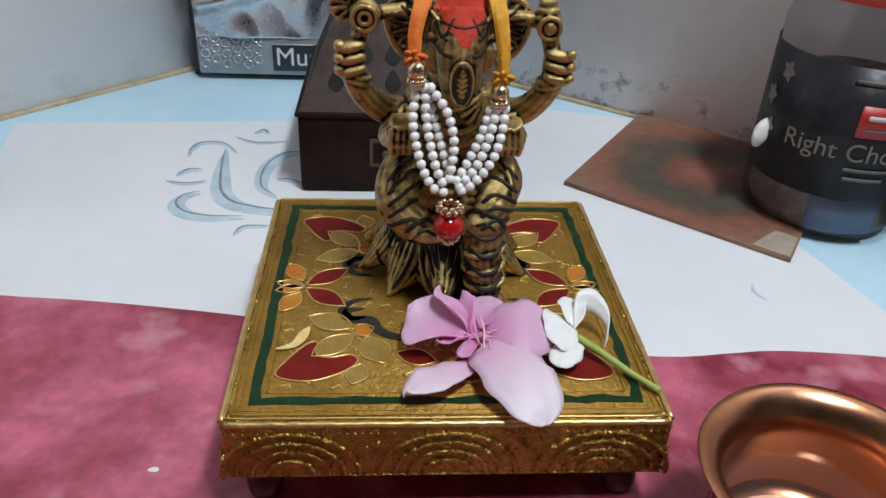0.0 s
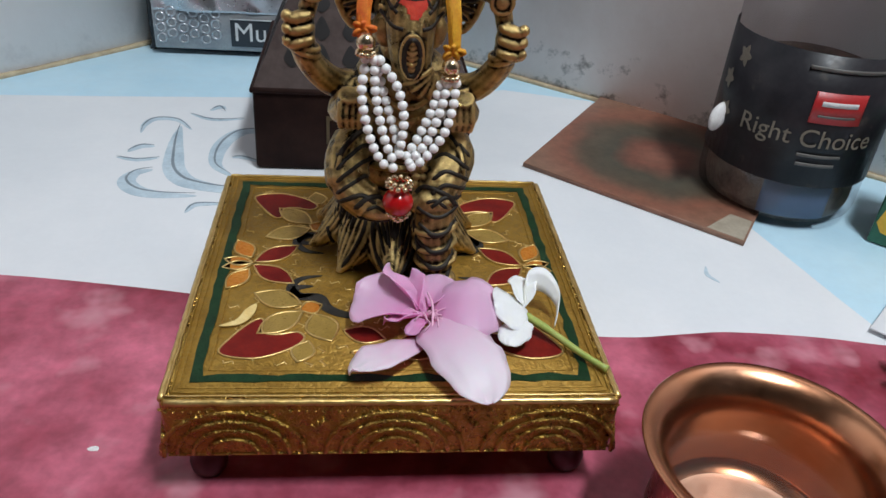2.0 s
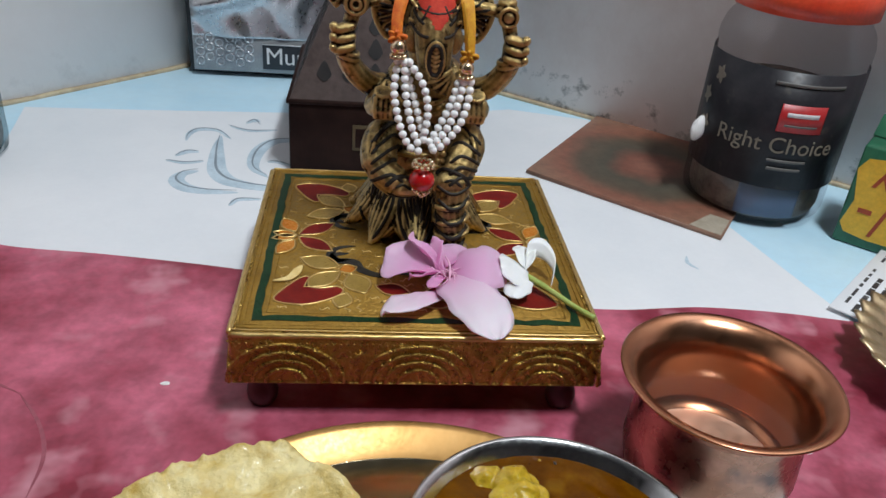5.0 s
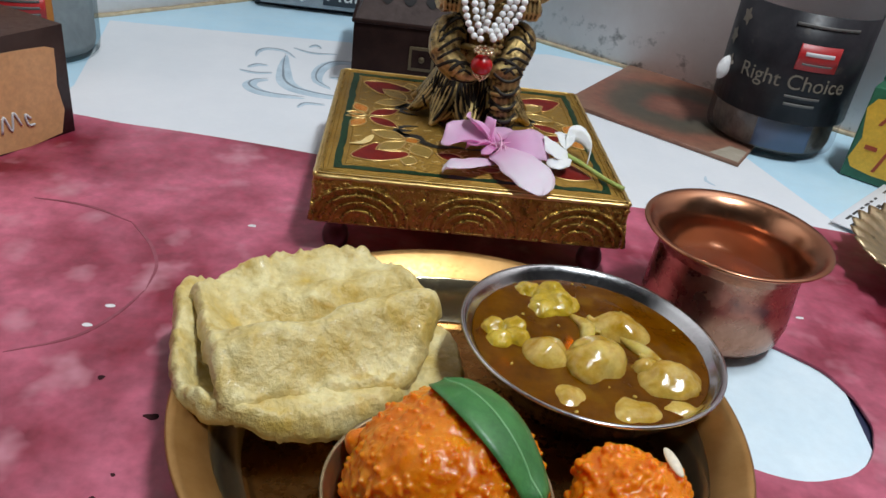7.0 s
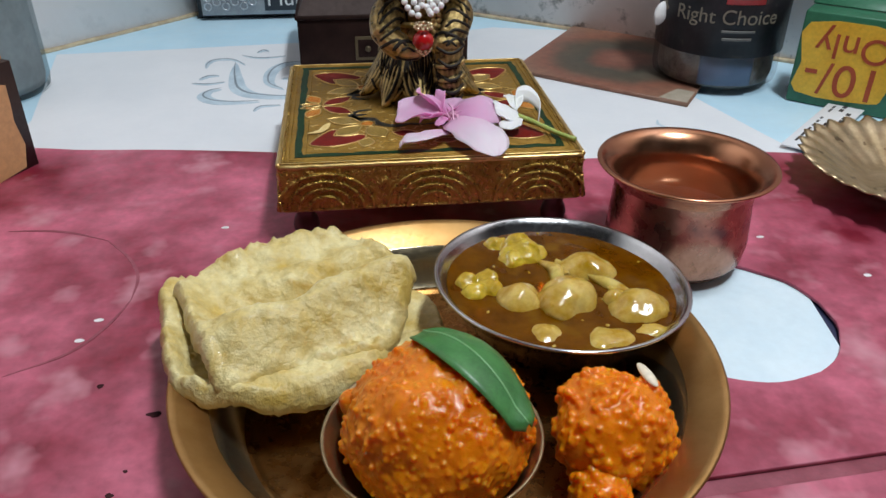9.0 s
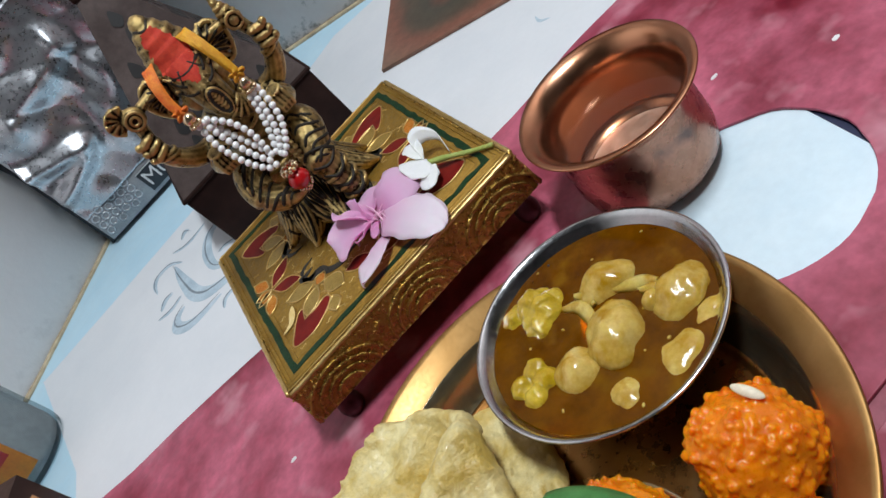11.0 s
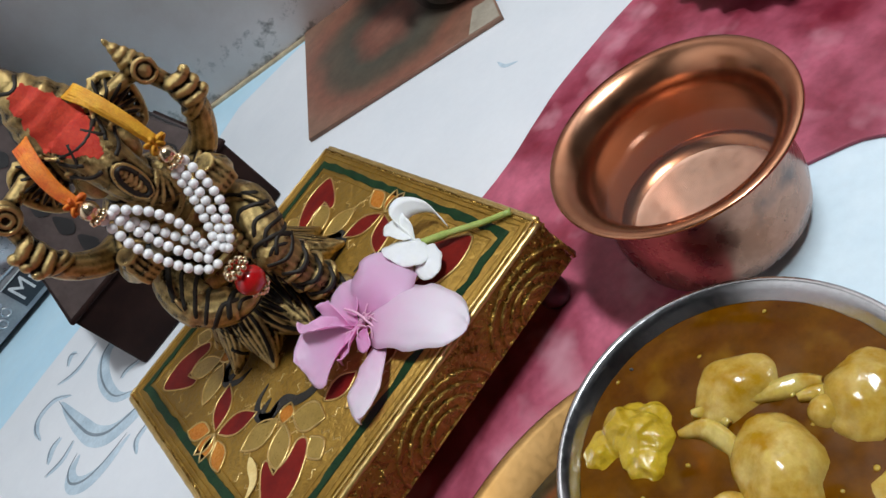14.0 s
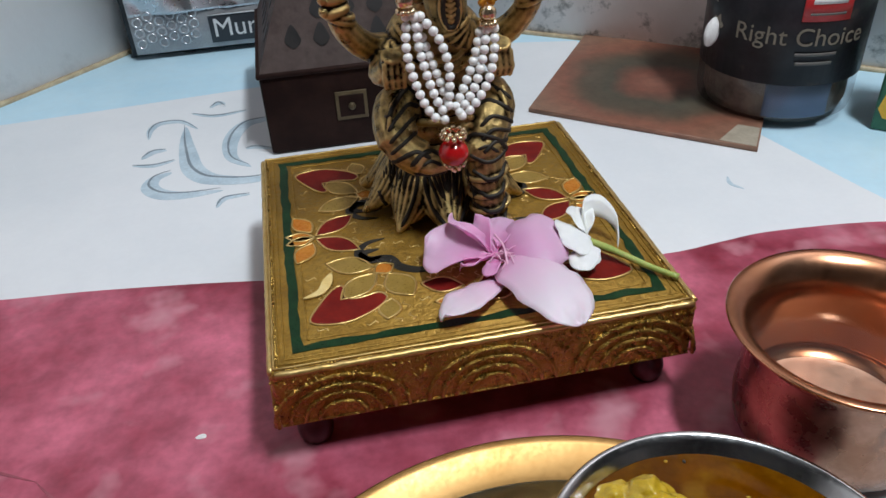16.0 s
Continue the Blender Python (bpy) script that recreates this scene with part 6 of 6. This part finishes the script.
grid = [[bm.verts.new((x0 + (x1 - x0) * i / nx, -0.0105 - (relief(x0 + (x1 - x0) * i / nx, z0 + (z1 - z0) * k / nz) if 0 < i < nx and 0 < k < nz else 0), z0 + (z1 - z0) * k / nz)) for i in range(nx + 1)] for k in range(nz + 1)]
for k in range(nz):
    for i in range(nx):
        bm.faces.new((grid[k][i], grid[k][i + 1], grid[k + 1][i + 1], grid[k + 1][i]))
part("relief", bm, M_SILVER, plaque, "embossed silver relief of folds")
part("band", box((PW - 0.012, 0.0016, 0.030), (0, -0.0108, 0.0195), 0.0005), M_LABELGREY, plaque, "grey metal band")
bm = bmesh.new()
for cx, cz in [(-0.070 + 0.0085 * k, 0.0130 + 0.0085 * r + 0.0042 * (k % 2)) for k in range(6) for r in range(3)]:
    tube([(cx + 0.0034 * math.cos(q), -0.0118, cz + 0.0034 * math.sin(q)) for q in [2 * math.pi * j / 14 for j in range(14)]], 0.0009, 5, bm, True)
tagged(part("rosette_band", bm, M_SILVER, plaque, "embossed ring rosettes"), kind="stuff")
name_plate = part("name_plate", box((0.076, 0.0014, 0.0225), (0.022, -0.0122, 0.0195), 0.0004), M_FRAME, plaque, "black name plate")
part("rule", box((0.076, 0.0010, 0.0008), (0.022, -0.0132, 0.0305)), M_LETTERS, name_plate)
part("letters", moved(lettering("Murl", 0.0210), Matrix.Translation((0.006, -0.0131, 0.0195)) @ Matrix.Rotation(math.pi / 2, 4, "X")), M_LETTERS, name_plate, "raised silver letters", False)

# ---- painted plaque lying flat ----
flat = thing("painted_board", "thin brown painted board with a faint green ring", "board", (0.189, 0.273, 0.0010))
C = Vector((0.189, 0.273))
quad = [Vector((0.092, 0.2585)), Vector((0.202, 0.1665)), Vector((0.286, 0.2880)), Vector((0.176, 0.3800))]
part("board", slab([[tuple(q - C) for q in quad]], 0, 0.0030, 0.0004), M_TILE, flat, smooth=False)
e1, e2 = (quad[1] - quad[0]) / 2, (quad[3] - quad[0]) / 2
pc = quad[1] - C
part("pale_corner", slab([[tuple(pc - e1.normalized() * 0.001 + e2.normalized() * 0.001), tuple(pc + e2.normalized() * 0.026 - e1.normalized() * 0.001), tuple(pc + e2.normalized() * 0.026 - e1.normalized() * 0.014), tuple(pc - e1.normalized() * 0.022 + e2.normalized() * 0.001)]], 0.0030, 0.0033), M_TILE_EDGE, flat, "pale rubbed corner", False)

# ---- jar with a black label ----
JAR = Vector((0.2470, 0.2300, 0.0044))
jar = thing("jar", "clear plastic jar with a black label and red lid", "jar", tuple(JAR))
JR = 0.0468
part("shell", lathe([(0, 0.0), (JR - 0.006, 0.0), (JR - 0.001, 0.003), (JR, 0.008), (JR, 0.112), (JR - 0.002, 0.120), (JR - 0.006, 0.126), (JR - 0.007, 0.133)], 72), M_JAR, jar, "clear plastic shell")
part("lid", lathe([(0, 0.146), (JR - 0.006, 0.146), (JR - 0.003, 0.144), (JR - 0.003, 0.130), (JR - 0.006, 0.130)], 48, wave=lambda a, r, z: (r + (0.0004 * math.cos(a * 60) if 0.131 < z < 0.1445 else 0), z)), M_REDLID, jar, "red ribbed screw lid")
toward = math.atan2(-0.40, -0.235)


def on_jar(a0, a1, za, zb, r, n=28):
    """A curved strip on the jar between two angles from its front and two heights."""
    bm = bmesh.new()
    rows = []
    for k in range(n + 1):
        a = toward + a0 + (a1 - a0) * k / n
        rows.append([bm.verts.new((r * math.cos(a), r * math.sin(a), z)) for z in (za, zb)] + [bm.verts.new(((r - 0.0003) * math.cos(a), (r - 0.0003) * math.sin(a), z)) for z in (zb, za)])
    for p, q in zip(rows, rows[1:]):
        for j in range(4):
            bm.faces.new((p[j], q[j], q[(j + 1) % 4], p[(j + 1) % 4]))
    bm.faces.new(rows[0])
    bm.faces.new(rows[-1][::-1])
    return bm


label_ = part("label_sheet", on_jar(-1.75, 1.75, 0.026, 0.101, JR + 0.0008), M_BLACKLABEL, jar, "black paper label")


def wrapped(bm, a, z, r):
    """Bends flat lettering round the jar."""
    for v in bm.verts:
        q = toward + a + v.co.x / r
        h, d = v.co.y, v.co.z
        v.co = Vector(((r + d) * math.cos(q), (r + d) * math.sin(q), z + h))
    return bm


patch = part("red_patch", on_jar(0.10, 0.68, 0.064, 0.0815, JR + 0.0012), M_REDLABEL, label_, "small red badge")
part("badge_bar", on_jar(0.19, 0.59, 0.0738, 0.0765, JR + 0.0015), M_WHITEPRINT, label_, "white printed bar")
part("badge_bar", on_jar(0.18, 0.60, 0.0675, 0.0688, JR + 0.0015), M_DIMPRINT, label_, "thin printed bar")
part("printed_text", wrapped(lettering("Right Choice", 0.0146, 0.0001), 0.15, 0.0545, JR + 0.0012), M_TANPRINT, label_, "beige printed words", False)
part("print_bar", on_jar(-0.05, 0.85, 0.0925, 0.0945, JR + 0.0012), M_DIMPRINT, label_, "dim printed line")
part("print_bar", on_jar(0.10, 0.60, 0.0440, 0.0458, JR + 0.0012), M_DIMPRINT, label_, "dim printed line")
part("print_bar", on_jar(0.12, 0.56, 0.0385, 0.0405, JR + 0.0012), M_DIMPRINT, label_, "dim printed line")
for k, (a, z) in enumerate([(-0.85, 0.088), (-1.05, 0.072), (-0.95, 0.054)]):
    part("label_motif", wrapped(slab([loop_through([(0.004 * math.cos(q) * (1 + 0.3 * math.cos(5 * q)), 0.005 * math.sin(q) * (1 + 0.3 * math.cos(5 * q))) for q in [2 * math.pi * j / 20 for j in range(20)]], 1)], 0, 0.0002), a, z, JR + 0.0012), M_TANPRINT, label_, "beige floral motif", False)
stuffing = finish("jar_contents", moved(lathe([(0, 0.002), (JR - 0.006, 0.002), (JR - 0.004, 0.008), (JR - 0.004, 0.078), (JR - 0.012, 0.084), (0, 0.082)], 40), Matrix.Translation(JAR)), M_CONTENT)
tagged(stuffing, "dark incense packets heaped inside the clear jar", "incense")
blue = part("blue_slip", on_jar(-0.15, 0.75, 0.004, 0.0255, JR - 0.0028), M_BLUECONT, jar, "blue slip behind the clear foot")
a = toward - 0.98
bm = ball((JAR.x + (JR + 0.0030) * math.cos(a), JAR.y + (JR + 0.0030) * math.sin(a), JAR.z + 0.0490), (0.0062, 0.0040, 0.0088), None, 3, (0, 25, 30))
for v in bm.verts:
    v.co += Vector((1, 0.4, 0.6)) * 0.0016 * noise.noise(v.co * 260)
tagged(finish("cotton_tuft", bm, M_COTTON), "white cotton tuft stuck to the jar's side", "cotton")

# ---- green carton ----
gw = Vector((0.326 - 0.2775, 0.136 - 0.1790))
green = thing("carton", "green carton with a yellow price label, upside down", "carton", (0.2810, 0.1755, 0.0005), math.degrees(math.atan2(gw.y, gw.x)))
GL, GH, GD = 0.078, 0.066, 0.046
part("box", box((GL, GD, GH), (GL / 2, GD / 2, GH / 2), 0.0015), M_GREENBOX, green)
part("flap", moved(box((GL, 0.020, 0.0008), (0, 0, 0), 0.0003, 1), Matrix.Translation((GL / 2, GD / 2 + 0.006, GH + 0.0055)) @ Matrix.Rotation(0.5, 4, "X")), M_GREENBOX, green, "lifted green flap")
sticker = part("price_label", moved(slab([loop_through([(0.005, 0.008), (0.054, 0.008), (0.062, 0.014), (0.064, 0.028), (0.064, 0.058), (0.005, 0.058), (0.005, 0.03)], 3)], 0, 0.0005), Matrix.Rotation(math.pi / 2, 4, "X")), M_YELLOW, green, "yellow printed price label", False)
for words, size, x, z in (("10/-", 0.0330, 0.034, 0.0220), ("Only", 0.0250, 0.036, 0.0450)):
    part("price", moved(lettering(words, size, 0.0002), Matrix.Translation((x, -0.0007, z)) @ Matrix.Rotation(math.pi / 2, 4, "X") @ Matrix.Rotation(math.pi, 4, "Z")), M_REDINK, sticker, "dark red printed words", False)

# ---- printed packet and fluted dish ----
packet = thing("packet", "flat white packet printed with dark lines", "packet", (0.2430, 0.0794, 0.0036), 43)
part("sheet", box((0.110, 0.024, 0.0010), (0.055, 0.003, 0), 0.0003, 1), M_PAPER, packet)
rng = random.Random(31)
for row in range(3):
    x = 0.004
    while x < 0.100:
        w = rng.uniform(0.003, 0.011)
        if rng.random() < 0.8:
            part("print_bar", box((w, 0.0028 if row < 2 else 0.0016, 0.0002), (x + w / 2, -0.003 + row * 0.0062, 0.0006)), M_BARCODE, packet, "dark printed bar", False)
        x += w + rng.uniform(0.001, 0.004)
DISH = (0.2765, 0.0205, 0.0030)
dish = thing("dish", "small tarnished brass dish with a fluted wall", "dish", DISH)


def flute(a, r, z):
    k = max(0, (r - 0.026) / 0.03)
    return r + 0.0014 * k * math.cos(a * 30), z + 0.0010 * k * math.cos(a * 30)


part("body", lathe([(0, 0.0), (0.0260, 0.0), (0.0300, 0.0016), (0.0450, 0.0090), (0.0570, 0.0155), (0.0630, 0.0175), (0.0642, 0.0184), (0.0620, 0.0187), (0.0560, 0.0170), (0.0440, 0.0105), (0.0290, 0.0034), (0.0255, 0.0020), (0, 0.0018)], 240, wave=flute), M_DISH, dish)

# ---- tan carton and glass jar by the wall ----
u = Vector((-0.48, -0.877))
tan = thing("carton", "tan cardboard carton with dark brown borders", "carton", (-0.2265, 0.1125, 0.0032), math.degrees(math.atan2(u.y, u.x)))
TL, TD, TH = 0.150, 0.050, 0.063
part("box", slab([[(0, 0), (TL, 0), (TL, -TD), (0, -TD)]], 0, TH), M_BROWN, tan, "dark brown card", False)
part("panel", moved(slab([loop_through([(0.0090, 0.0015), (0.06, 0.0015), (TL - 0.009, 0.0015), (TL - 0.009, TH - 0.008), (0.06, TH - 0.008), (0.013, TH - 0.010), (0.0075, TH - 0.016), (0.0085, 0.03)], 2)], 0, 0.0006), Matrix.Rotation(math.pi / 2, 4, "X") @ Matrix.Scale(-1, 4, (0, 0, 1))), M_TAN, tan, "tan printed panel", False)
for k, pts in enumerate([[(0.034, 0.014), (0.038, 0.022), (0.040, 0.012), (0.044, 0.021), (0.046, 0.012)], [(0.048, 0.014), (0.052, 0.020), (0.054, 0.010), (0.060, 0.015)], [(0.028, 0.016), (0.031, 0.019), (0.030, 0.013), (0.026, 0.012)]]):
    part("scribble", tube([(x, 0.0010, z) for x, z, _ in smooth_line([(*p, 0) for p in pts], 5)], 0.0007, 5), M_WHITEPRINT, tan, "white script strokes")
GJ = (-0.3050, 0.2560, 0.0006)
gjar = thing("jar", "grey glass jar with a worn orange label", "jar", GJ)
part("shell", lathe([(0, 0.0), (0.0380, 0.0), (0.0415, 0.003), (0.0425, 0.010), (0.0420, 0.140), (0.036, 0.152), (0.032, 0.158), (0.032, 0.168)], 64), M_GREYCLEAR, gjar, "greyish glass")
part("filling", lathe([(0, 0.004), (0.038, 0.004), (0.0395, 0.010), (0.0392, 0.110), (0, 0.112)], 48), M_GREYCONT, gjar, "pale grey powder filling")
toward, JR = math.atan2(-0.55, 0.28), 0.0425
lab = part("label_sheet", on_jar(-1.5, 0.22, 0.012, 0.120, JR + 0.0008), M_ORANGELABEL, gjar, "orange yellow paper label")
part("red_patch", on_jar(-0.8, 0.12, 0.032, 0.050, JR + 0.0012), M_REDLABEL, lab, "red printed box")
for k in range(3):
    part("print_bar", on_jar(-0.7, 0.04, 0.036 + 0.0045 * k, 0.0378 + 0.0045 * k, JR + 0.0015), M_DIMPRINT, lab, "thin printed bar")
